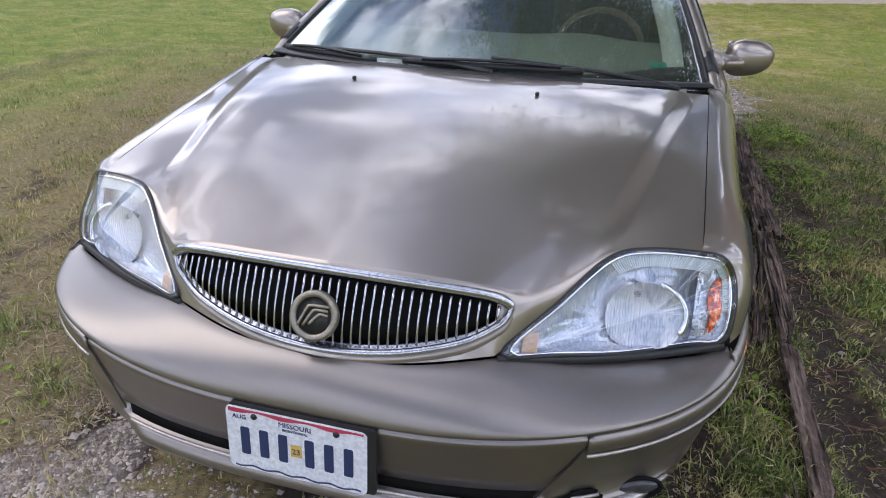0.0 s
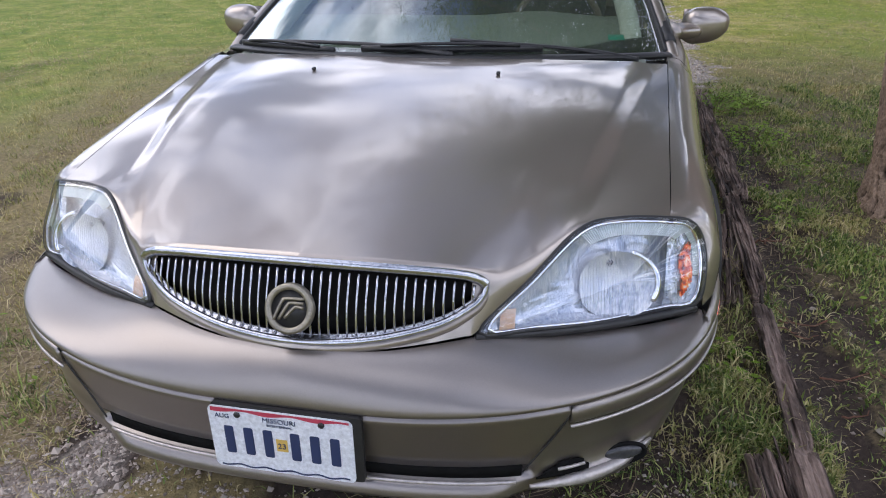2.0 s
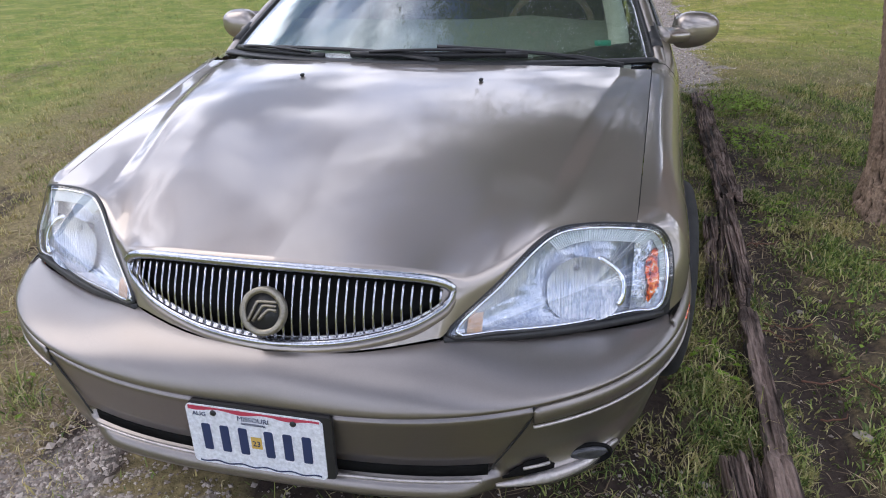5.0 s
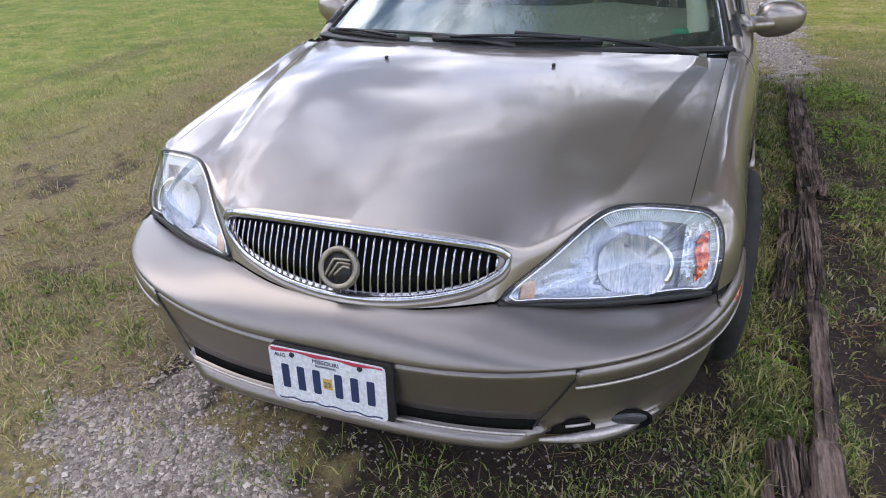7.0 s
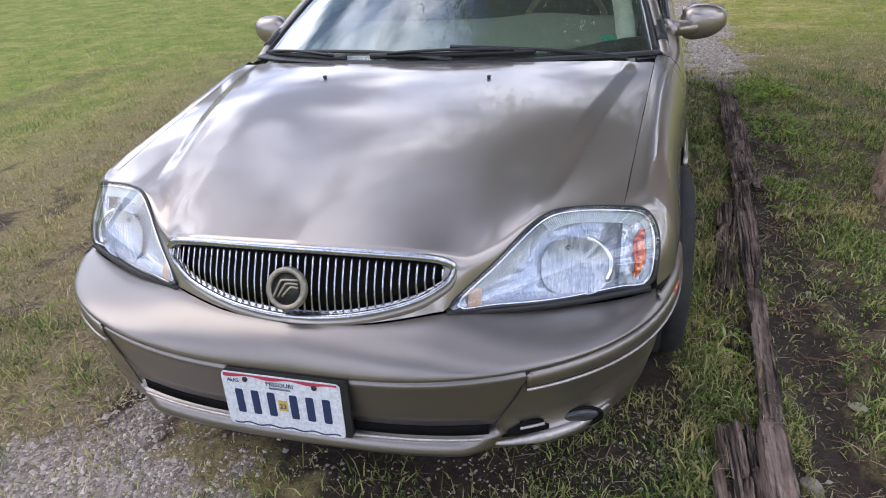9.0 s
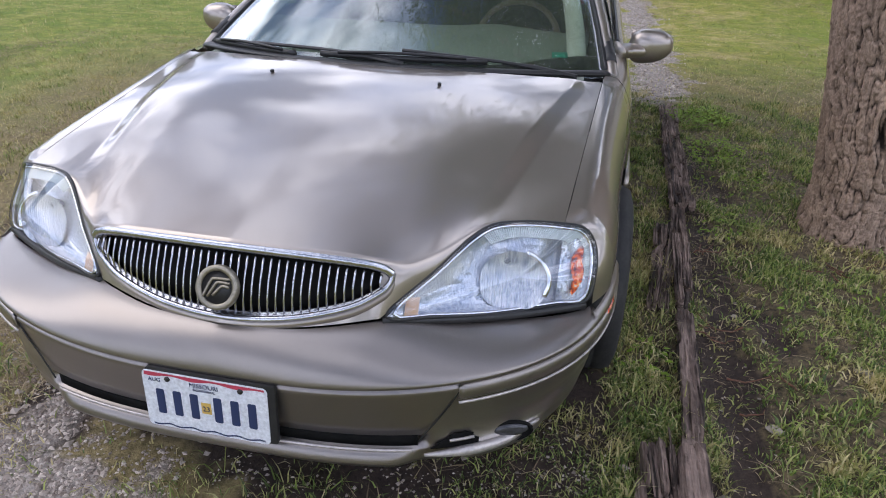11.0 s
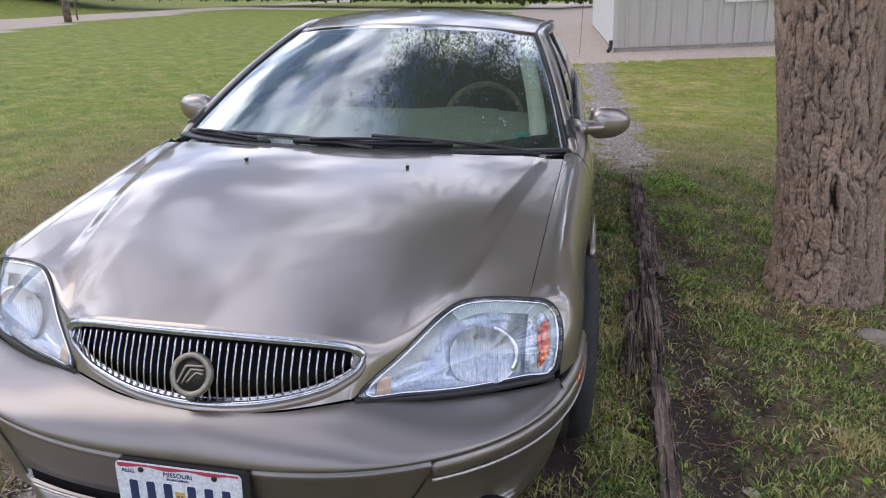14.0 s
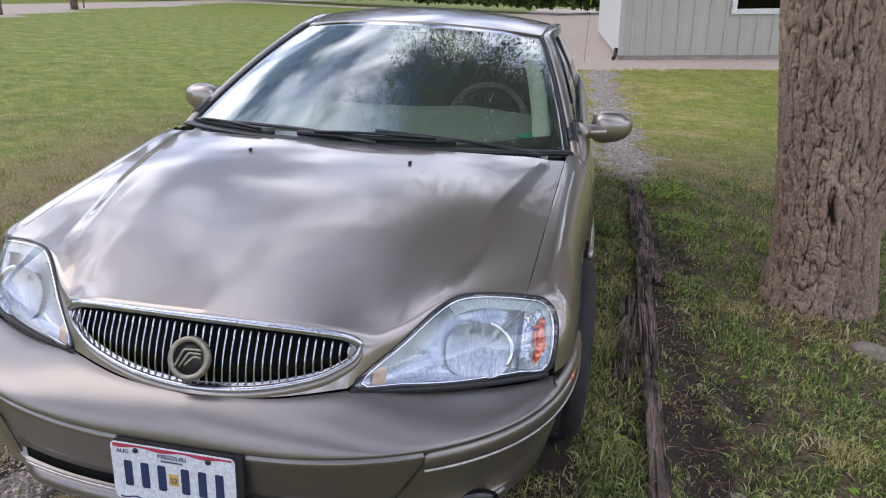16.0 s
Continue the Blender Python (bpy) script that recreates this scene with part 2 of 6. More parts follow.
STONE = mottled("field_stone", (0.30, 0.255, 0.205), (0.19, 0.165, 0.135), 9.0, 0.9, 0.0, 0.6, 0.006)


def glass(name, tint, clear, rough=0.0, dust_veil=0.0):
    """Thin glass: mostly see-through, with raised surface gloss and a dust film that also stands for the dashboard's
    reflected veil.
    """
    m = Mat(name, tint, rough)
    out = m.n["Material Output"]
    t, g, mx = m.node("ShaderNodeBsdfTransparent"), m.node("ShaderNodeBsdfGlossy"), m.node("ShaderNodeMixShader")
    t.inputs["Color"].default_value = (*tint, 1)
    g.inputs["Roughness"].default_value = rough
    fr, power, gain = m.node("ShaderNodeLayerWeight", Blend=0.5), m.node("ShaderNodeMath"), m.node("ShaderNodeMath")
    power.operation = "POWER"
    power.inputs[1].default_value = 4.0
    gain.operation, gain.use_clamp = "MULTIPLY_ADD", True
    gain.inputs[1].default_value, gain.inputs[2].default_value = 0.9, clear
    m.link(fr, "Facing", power, 0)
    m.link(power, "Value", gain, 0)
    m.link(gain, "Value", mx, "Fac")
    m.link(t, "BSDF", mx, 1)
    m.link(g, "BSDF", mx, 2)
    if dust_veil:
        film, both = m.node("ShaderNodeBsdfDiffuse", Color=(0.66, 0.72, 0.68, 1)), m.node("ShaderNodeMixShader")
        m.link(m.ramp(m.noise(9.0, 5.0, 0.65), "Fac", (0.3, (0.5 * dust_veil,) * 3), (0.7, (1.5 * dust_veil,) * 3)), "Color", both, "Fac")
        m.link(mx, "Shader", both, 1)
        m.link(film, "BSDF", both, 2)
        mx = both
    m.link(mx, "Shader", out, "Surface")
    return m


GLASS = glass("window_glass", (0.84, 0.90, 0.86), 0.18, 0.0, 0.018)
LENS = glass("lamp_lens", (0.95, 0.97, 1.0), 0.09, 0.02)
DARKGLASS = glass("house_glass", (0.30, 0.31, 0.31), 0.02)


# ---- mesh helpers ----
def part(name, bm, material, parent=None, label="", smooth=True):
    """Links a bmesh as one mesh object, under a thing or under a part."""
    me = bpy.data.meshes.new(name)
    bm.to_mesh(me)
    bm.free()
    return obj(name, me, material, parent, label, smooth)


def obj(name, me, material, parent=None, label="", smooth=True):
    if smooth:
        me.polygons.foreach_set("use_smooth", [True] * len(me.polygons))
    if len(me.materials) == 0:
        me.materials.append(material.m)
    ob = new(name, me)
    ob.parent = parent
    if label:
        tagged(ob, label)
    return ob


def thing(name, label, category, m=None, group="", kind=""):
    ob = new(name)
    ob.empty_display_size = 0.1
    ob.matrix_basis = m if m is not None else Matrix()
    return tagged(ob, label, category, group, kind)


def grid_bm(p, thick=0.0, close_u=False, close_v=False):
    """A bmesh from an array of points [u, v, 3], as a shell of some thickness."""
    p = np.asarray(p, float)
    nu, nv = p.shape[:2]
    bm = bmesh.new()
    vs = [[bm.verts.new(p[i, j]) for j in range(nv)] for i in range(nu)]
    for i in range(nu if close_u else nu - 1):
        for j in range(nv if close_v else nv - 1):
            i2, j2 = (i + 1) % nu, (j + 1) % nv
            try:
                bm.faces.new((vs[i][j], vs[i2][j], vs[i2][j2], vs[i][j2]))
            except ValueError:
                pass
    bmesh.ops.remove_doubles(bm, verts=bm.verts, dist=1e-5)
    bmesh.ops.recalc_face_normals(bm, faces=bm.faces)
    if thick:
        bmesh.ops.solidify(bm, geom=bm.faces[:], thickness=thick)
    return bm


def tube_bm(points, radius, sides=8, closed=False, flat=1.0):
    """A swept tube; radius may be a list; flat squashes it along its second axis."""
    pts = [Vector(p) for p in points]
    n = len(pts)
    rad = radius if hasattr(radius, "__len__") else [radius] * n
    bm = bmesh.new()
    up, rings = None, []
    for i, p in enumerate(pts):
        a, b = (pts[(i - 1) % n], pts[(i + 1) % n]) if closed else (pts[max(i - 1, 0)], pts[min(i + 1, n - 1)])
        d = (b - a).normalized()
        if up is None:
            up = Vector((0, 0, 1)) if abs(d.z) < 0.9 else Vector((0, 1, 0))
        up = (up - d * up.dot(d)).normalized()
        side = d.cross(up)
        rings.append([bm.verts.new(p + (side * math.cos(k) + up * math.sin(k) * flat) * rad[i]) for k in (2 * math.pi * j / sides for j in range(sides))])
    for i in range(n if closed else n - 1):
        r, q = rings[i], rings[(i + 1) % n]
        for j in range(sides):
            bm.faces.new((r[j], r[(j + 1) % sides], q[(j + 1) % sides], q[j]))
    if not closed:
        bm.faces.new(rings[0][::-1])
        bm.faces.new(rings[-1])
    bmesh.ops.recalc_face_normals(bm, faces=bm.faces)
    return bm


def box_bm(sx, sy, sz, bevel=0.0, seg=2, m=None):
    bm = bmesh.new()
    bmesh.ops.create_cube(bm, size=1.0)
    bmesh.ops.scale(bm, vec=(sx, sy, sz), verts=bm.verts)
    if bevel:
        bmesh.ops.bevel(bm, geom=bm.edges[:], offset=bevel, segments=seg, profile=0.5, affect="EDGES")
    if m is not None:
        bm.transform(m)
    return bm


def spin_bm(profile, steps=48):
    """A turned body about the x axis from (x, radius) pairs."""
    ang = np.linspace(0, 2 * np.pi, steps, endpoint=False)
    p = np.array([[(x, r * math.cos(a), r * math.sin(a)) for x, r in profile] for a in ang])
    return grid_bm(p, 0.0, close_u=True)


def spline(points, n, closed=False):
    """n points along a smooth curve through the given ones."""
    p = np.asarray(points, float)
    if closed:
        q = np.concatenate([p[-1:], p, p[:2]])
    else:
        q = np.concatenate([2 * p[:1] - p[1:2], p, 2 * p[-1:] - p[-2:-1]])
    segs, out = len(q) - 3, []
    for s in np.linspace(0, segs, n, endpoint=not closed):
        i = min(int(s), segs - 1)
        t = s - i
        a, b, c, d = q[i : i + 4]
        out.append(0.5 * (2 * b + (c - a) * t + (2 * a - 5 * b + 4 * c - d) * t * t + (3 * b - a - 3 * c + d) * t**3))
    return np.array(out)


def even(points, n):
    """The same line with n points at even steps."""
    p = np.asarray(points, float)
    s = np.r_[0, np.cumsum(np.linalg.norm(np.diff(p, axis=0), axis=1))]
    return np.stack([np.interp(np.linspace(0, s[-1], n), s, p[:, k]) for k in range(p.shape[1])], 1)


def text_bm(words, size, m, depth=0.0004, align="CENTER"):
    cu = bpy.data.curves.new("writing", "FONT")
    cu.body, cu.size, cu.extrude, cu.align_x, cu.align_y, cu.resolution_u = words, size, depth, align, "CENTER", 3
    tmp = new("writing", cu)
    bpy.context.view_layer.update()
    me = bpy.data.meshes.new_from_object(tmp.evaluated_get(bpy.context.evaluated_depsgraph_get()))
    bpy.data.objects.remove(tmp)
    bpy.data.curves.remove(cu)
    bm = bmesh.new()
    bm.from_mesh(me)
    bpy.data.meshes.remove(me)
    bm.transform(m)
    return bm

# ---- the lawn, the gravel and the road ----
def smooth(a, b, v):
    t = np.clip((v - a) / (b - a), 0, 1)
    return t * t * (3 - 2 * t)


def wave(x, y, f, seed):
    """A cheap smooth random field in about -1..1."""
    r = np.random.RandomState(seed)
    out = 0
    for k in range(5):
        a, b, c = r.uniform(-1, 1), r.uniform(-1, 1), r.uniform(0, 6.28)
        out = out + np.sin(f * (1 + 0.6 * k) * (a * x + b * y) * 1.6 + c) / (1 + 0.5 * k)
    return out / 2.2


def gravel_at(x, y):
    """How bare and stony the ground is: the wheel track before the nose, the strip beside the tail, the yard by the house."""
    e = 0.16 * wave(x, y, 7.0, 3) + 0.10 * wave(x, y, 19.0, 4)
    track = smooth(-1.17, -0.97, x + y + e) * smooth(1.32, 1.05, y - 0.93 * x + e) * smooth(0.45, 0.10, y + 0.5 * (x + 0.55) + e) * smooth(0.30, -0.35, x + e)
    under = smooth(0.25, -0.1, np.abs(x) - 0.50 + e) * smooth(0.55, 0.9, y + e) * smooth(6.2, 5.4, y)
    strip = smooth(0.3, 0.0, np.abs(x - 1.42) - 0.10 + e) * smooth(4.4, 5.0, y + e) * smooth(14.0, 13.0, y)
    return np.clip(np.maximum.reduce([0.9 * track, 0.8 * under, 0.85 * strip]), 0, 1)


def dirt_shade_at(x, y):
    e = 0.15 * wave(x, y, 6.0, 8) + 0.12 * wave(x, y, 17.0, 9)
    bank = smooth(0.16, -0.02, np.abs(x - 1.34 - 0.04 * y) - 0.050 + 1.0 * e) * smooth(-0.2, 0.4, y) * smooth(4.8, 3.4, y)
    spots = ((-2.63, 1.60, 0.08), (-2.48, 1.84, 0.06), (-1.94, 1.16, 0.08), (-2.95, 1.75, 0.03), (-1.75, 0.70, 0.04), (-3.4, 2.3, 0.06), (-1.5, 1.9, 0.07))
    worn = np.maximum.reduce([smooth(0.16, -0.04, np.hypot(x - px, 0.8 * (y - py)) - r + 1.1 * e) for px, py, r in spots])
    # bare soil under the car, which also stands for the car's shade
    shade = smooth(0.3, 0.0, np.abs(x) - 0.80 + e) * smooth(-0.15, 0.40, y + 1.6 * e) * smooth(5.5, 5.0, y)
    # shade in front of the bumper, painted as dark soil
    nose_shade = smooth(-0.55, -0.20, y + e) * smooth(0.6, 0.3, y) * smooth(-0.45, -0.10, x + 1.5 * e) * smooth(0.75, 0.45, x + e)
    return np.clip(np.maximum.reduce([bank, 0.60 * worn, shade, 0.85 * nose_shade]), 0, 1)


def road_at(x, y):
    edge = -16.9 - 4.5 * (1 - np.exp(-np.maximum(y - 18, 0) / 9.0))
    along = smooth(0.0, -0.5, x - edge) * smooth(-7.0, -6.5, x - edge)
    e = 0.16 * wave(x, y, 7.0, 3) + 0.10 * wave(x, y, 19.0, 4)
    yard = smooth(12.9, 13.4, y + 1.3 * e - 0.05 * x) * smooth(18.5, 17.5, y) * smooth(-2.5, -1.0, x)
    drive = smooth(2.0, 1.0, np.abs(x - 0.3) - 1.3) * smooth(17.0, 18.0, y) * smooth(75, 70, y)
    along = np.maximum.reduce([along, yard, drive])
    across = smooth(0.5, 0.0, np.abs(y - 47.5 - 0.05 * x) - 2.0) * smooth(3.0, 0.0, x - 2) * smooth(-26, -24, x)
    return np.clip(np.maximum(along, across), 0, 1)


def ground_z(x, y):
    z = 0.012 * wave(x, y, 3.0, 1) + 0.006 * wave(x, y, 11.0, 2)
    z = z - 0.045 * dirt_shade_at(x, y) * (x > 1.0) - 0.01 * gravel_at(x, y)
    level = 0.0594 * (np.clip(x, -1e9, -25) + 25) + 0.0594 * np.clip(x - 8, 0, 1e9)
    yard = 0.0594 * np.clip(x, 0, 8) * smooth(9.0, 14.5, y) * smooth(-1, 1, x)
    far_bank = 3.6 * smooth(-30, -62, x)
    return z + level + yard + far_bank


def lawn_near(x, y):
    """Where single blades stand on darker thatch."""
    return smooth(-5.0, -2.2, x) * smooth(4.3, 2.9, x) * smooth(8.0, 3.0, y) * smooth(-0.75, -0.1, y)


def thatch_at(x, y):
    """How far the thatch tone replaces turf: where the blades stand, and thinning out around the car, where it darkens
    what the bumper reflects.
    """
    e = wave(x, y, 1.3, 77) + 0.5 * wave(x, y, 4.0, 78)
    around = 0.62 * smooth(6.5, 2.0, np.hypot(x, 0.8 * (y + 0.5)) + 1.3 * e) * smooth(3.4, 1.6, x - 4.0 * smooth(0.0, -1.5, y) + 0.6 * e)
    return np.maximum(lawn_near(x + 0.5 * e, y + 0.3 * e * (y < 0)), around)


def spread(lo, hi, step, far):
    mid = np.arange(lo, hi + step / 2, step)
    out, s = [], step
    while sum(out) < far:
        s *= 1.09
        out.append(s)
    d = np.cumsum(out)
    return np.r_[(lo - d)[::-1], mid, hi + d]


gx, gy = spread(-4.2, 4.2, 0.06, 900), spread(-1.6, 9.0, 0.06, 900)
GX, GY = np.meshgrid(gx, gy, indexing="ij")
GZ = ground_z(GX, GY)
nx, ny = GX.shape
idx = np.arange(nx * ny).reshape(nx, ny)
faces = np.stack([idx[:-1, :-1], idx[1:, :-1], idx[1:, 1:], idx[:-1, 1:]], -1).reshape(-1, 4)
g_me = bpy.data.meshes.new("ground")
g_me.from_pydata(np.stack([GX, GY, GZ], -1).reshape(-1, 3).tolist(), [], faces.tolist())
for key, values in (("gravel", gravel_at(GX, GY)), ("dirt_shade", dirt_shade_at(GX, GY)), ("road", road_at(GX, GY)), ("blade", thatch_at(GX, GY)), ("dry", smooth(-3.0, 1.5, GX)), ("fresh", smooth(0.3, 1.0, GX) * smooth(-1.6, -0.4, GY))):
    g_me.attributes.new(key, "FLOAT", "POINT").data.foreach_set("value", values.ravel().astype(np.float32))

LAWN = Mat("lawn_ground", (0.1, 0.12, 0.04), 0.95)
_big, _mid, _fine = LAWN.noise(0.35, 5.0, 0.6), LAWN.noise(2.6, 6.0, 0.62), LAWN.noise(45.0, 5.0, 0.7)
_turf = LAWN.ramp(_mid, "Fac", (0.32, (0.185, 0.220, 0.022)), (0.48, (0.275, 0.270, 0.036)), (0.62, (0.420, 0.345, 0.125)))
_turf2 = LAWN.mix((LAWN.ramp(_big, "Fac", (0.4, (0, 0, 0)), (0.65, (1, 1, 1))), "Color"), (_turf, "Color"), (0.180, 0.225, 0.016))
_dry = LAWN.node("ShaderNodeAttribute")
_dry.attribute_name = "dry"
_lush = LAWN.ramp(_mid, "Fac", (0.36, (0.150, 0.215, 0.020)), (0.50, (0.220, 0.262, 0.035)), (0.64, (0.330, 0.325, 0.080)))
_turf2 = LAWN.mix((_dry, "Fac"), (_lush, "Color"), (_turf2, "Result"))
_spk = LAWN.ramp(_fine, "Fac", (0.3, (0.55, 0.55, 0.55)), (0.7, (1.25, 1.25, 1.25)))
_clump = LAWN.ramp(LAWN.noise(9.0, 5.0, 0.65), "Fac", (0.34, (0.68, 0.70, 0.65)), (0.66, (1.24, 1.21, 1.28)))
_turf2b = LAWN.mix(1.0, (_turf2, "Result"), (_clump, "Color"), "MULTIPLY")
_turf3a = LAWN.mix(1.0, (_turf2b, "Result"), (_spk, "Color"), "MULTIPLY")
_thatch = LAWN.ramp(_fine, "Fac", (0.3, (0.110, 0.088, 0.036)), (0.7, (0.360, 0.285, 0.135)))
# darker brown thatch tone, mixed in on the right-hand side
_dark_thatch = LAWN.ramp(_fine, "Fac", (0.36, (0.030, 0.022, 0.013)), (0.64, (0.165, 0.125, 0.066)))
_side = LAWN.node("ShaderNodeAttribute")
_side.attribute_name = "fresh"
_thatch = LAWN.mix((_side, "Fac"), (_thatch, "Color"), (_dark_thatch, "Color"))
_bl = LAWN.node("ShaderNodeAttribute")
_bl.attribute_name = "blade"
_turf3 = LAWN.mix((_bl, "Fac"), (_turf3a, "Result"), (_thatch, "Result"))
# soil tone, darkened further to stand for shade
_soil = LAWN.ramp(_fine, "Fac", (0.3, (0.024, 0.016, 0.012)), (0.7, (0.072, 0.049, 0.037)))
_vor = LAWN.node("ShaderNodeTexVoronoi", Scale=70.0)
LAWN.link(LAWN.co(), "Vector", _vor, "Vector")
_grv = LAWN.ramp(_vor, "Color", (0.0, (0.18, 0.154, 0.135)), (1.0, (0.46, 0.408, 0.365)))
_grv2 = LAWN.mix(1.0, (_grv, "Color"), (_spk, "Color"), "MULTIPLY")


def _mask(key, lo=0.35, hi=0.65):
    a = LAWN.node("ShaderNodeAttribute")
    a.attribute_name = key
    j = LAWN.node("ShaderNodeMath")
    j.operation = "MULTIPLY_ADD"
    j.inputs[1].default_value, j.inputs[2].default_value = 0.5, -0.25
    LAWN.link(_mid, "Fac", j, 0)
    s = LAWN.node("ShaderNodeMath")
    s.operation = "ADD"
    LAWN.link(a, "Fac", s, 0)
    LAWN.link(j, "Value", s, 1)
    return LAWN.ramp(s, "Value", (lo, (0, 0, 0)), (hi, (1, 1, 1)))


_a = LAWN.mix((_mask("dirt_shade"), "Color"), (_turf3, "Result"), (_soil, "Color"))
_b = LAWN.mix((_mask("gravel"), "Color"), (_a, "Result"), (_grv2, "Result"))
_grit = LAWN.ramp(LAWN.noise(11.0, 6.0, 0.75), "Fac", (0.34, (0.72, 0.70, 0.68)), (0.66, (1.15, 1.15, 1.15)))
_pale = LAWN.mix(1.0, (0.50, 0.420, 0.345), (_grit, "Color"), "MULTIPLY")
_c = LAWN.mix((_mask("road"), "Color"), (_b, "Result"), (_pale, "Result"))
LAWN.color(_c, "Result").bump(_fine, "Fac", 0.6, 0.02)
ground = tagged(obj("ground", g_me, LAWN), "sloping lawn with worn soil, gravel tracks and shade painted as dark soil", "ground", kind="structure")
ground.matrix_basis = SITE


def blades(name, n, area, height, width, seed, keep, label, material=None, flat=1.0):
    """Grass blades of two quads' length each, scattered over an area; keep(x, y) is the share that grows at a place."""
    r = np.random.RandomState(seed)
    x, y = r.uniform(area[0], area[1], n), r.uniform(area[2], area[3], n)
    ok = r.uniform(0, 1, n) < keep(x, y)
    x, y = x[ok], y[ok]
    n = len(x)
    clump = 0.65 + 0.5 * np.clip(wave(x, y, 9.0, seed + 1) + 0.3, 0, 1.2)
    h = r.gamma(5.0, 0.2, n) * height * clump
    w = width * r.uniform(0.6, 1.4, n)
    a, lean, la = r.uniform(0, 6.28, n), np.clip(r.normal(0.75 * flat, 0.35, n), 0.05, 1.6 * flat), r.uniform(0, 6.28, n)
    base = np.stack([x, y, ground_z(x, y) - 0.004], 1)
    side = np.stack([np.cos(a), np.sin(a), 0 * a], 1) * w[:, None] / 2
    bend = np.stack([np.cos(la), np.sin(la), 0 * a], 1)
    mid = base + bend * (h * lean * 0.35)[:, None] + np.stack([0 * h, 0 * h, h * 0.6 / flat], 1)
    tip = base + bend * (h * lean * 1.05)[:, None] + np.stack([0 * h, 0 * h, h * np.clip(1.05 - 0.35 * lean, 0.12, 1)], 1)
    v = np.stack([base - side, base + side, mid + side * 0.8, mid - side * 0.8, tip], 1).reshape(-1, 3)
    k = np.arange(n)[:, None] * 5
    loops = np.concatenate([k + [0, 1, 2, 3], k + [3, 2, 4]], 1).ravel()
    starts = (np.arange(n)[:, None] * 7 + [0, 4]).ravel()
    me = bpy.data.meshes.new(name)
    me.vertices.add(len(v))
    me.vertices.foreach_set("co", v.ravel().astype(np.float32))
    me.loops.add(len(loops))
    me.loops.foreach_set("vertex_index", loops.astype(np.int32))
    me.polygons.add(2 * n)
    me.polygons.foreach_set("loop_start", starts.astype(np.int32))
    me.update(calc_edges=True)
    ob = tagged(obj(name, me, material or GRASS), label, "grass", kind="stuff")
    ob.matrix_basis = SITE
    return ob


def grass_material(name, lo, hi, tone=1.0):
    """Blades of mixed green with drier patches where the noise passes lo to hi."""
    m = Mat(name, (0.1, 0.14, 0.04), 0.6)
    geo = m.node("ShaderNodeNewGeometry")
    green = m.ramp(geo, "Random Per Island", (0.0, (0.050, 0.090, 0.022)), (0.40, (0.155, 0.225, 0.046)), (0.72, (0.330, 0.390, 0.095)), (0.90, (0.430, 0.400, 0.170)), (1.0, (0.580, 0.500, 0.290)))
    dry = m.ramp(geo, "Random Per Island", (0.0, (0.210, 0.215, 0.045)), (0.4, (0.440, 0.365, 0.145)), (1.0, (0.640, 0.540, 0.300)))
    patch = m.ramp(m.noise(2.6, 6.0, 0.68), "Fac", (lo, (0, 0, 0)), (hi, (1, 1, 1)))
    gm = m.mix((patch, "Color"), (green, "Color"), (dry, "Color"))
    gm = m.mix(1.0, (gm, "Result"), (tone, tone, tone), "MULTIPLY")
    m.color(gm, "Result")
    tr, ms = m.node("ShaderNodeBsdfTranslucent"), m.node("ShaderNodeMixShader", Fac=0.2)
    m.link(gm, "Result", tr, "Color")
    m.link(m.p, "BSDF", ms, 1)
    m.link(tr, "BSDF", ms, 2)
    m.link(ms, "Shader", m.n["Material Output"], "Surface")
    return m


GRASS = grass_material("grass_blades", 0.38, 0.54, 1.14)
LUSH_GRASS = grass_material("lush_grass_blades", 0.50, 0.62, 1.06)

STRAW = Mat("dead_straw", (0.4, 0.33, 0.2), 0.8)
_sg = STRAW.node("ShaderNodeNewGeometry")
STRAW.color(STRAW.ramp(_sg, "Random Per Island", (0.0, (0.13, 0.090, 0.058)), (0.5, (0.30, 0.225, 0.135)), (1.0, (0.52, 0.42, 0.26))), "Color")


def tufts(x, y):
    """Lawn in tufts a hand wide, with thin growth between them."""
    t = wave(x, y, 12.0, 71) + 0.7 * wave(x, y, 27.0, 72) + 0.5 * wave(x, y, 5.0, 73)
    return lawn_keep(x, y) * np.clip(0.72 + 1.9 * t, 0.12, 1.0)


def lawn_keep(x, y):
    bare = np.clip((0.84 - 0.35 * np.clip(wave(x, y, 6.0, 61), 0, 1)) * gravel_at(x, y) + (0.72 + 0.12 * (x > 1.2)) * dirt_shade_at(x, y), 0, 0.96)
    under = (np.abs(x) < 0.8) & (y > 0.25) & (y < 5.0)
    patch = np.clip(0.72 + 0.5 * wave(x, y, 4.0, 21), 0.15, 1) * (0.15 + 0.85 * lawn_near(x, y))
    return np.where(under, 0.0, (1 - bare) * patch)


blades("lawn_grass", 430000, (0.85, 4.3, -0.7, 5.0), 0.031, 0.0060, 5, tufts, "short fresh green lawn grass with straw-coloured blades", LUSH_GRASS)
blades("lawn_grass", 225000, (-5.2, -0.7, -0.7, 5.4), 0.032, 0.0040, 6, tufts, "short mixed green and straw-coloured lawn grass")
blades("lawn_grass", 110000, (0.9, 7.5, 5.0, 13.5), 0.030, 0.0055, 7, lawn_keep, "short mixed green and straw-coloured lawn grass")
blades("lawn_grass", 110000, (-8.0, -0.8, 5.4, 11.0), 0.028, 0.0055, 8, lawn_keep, "short green mown lawn grass")
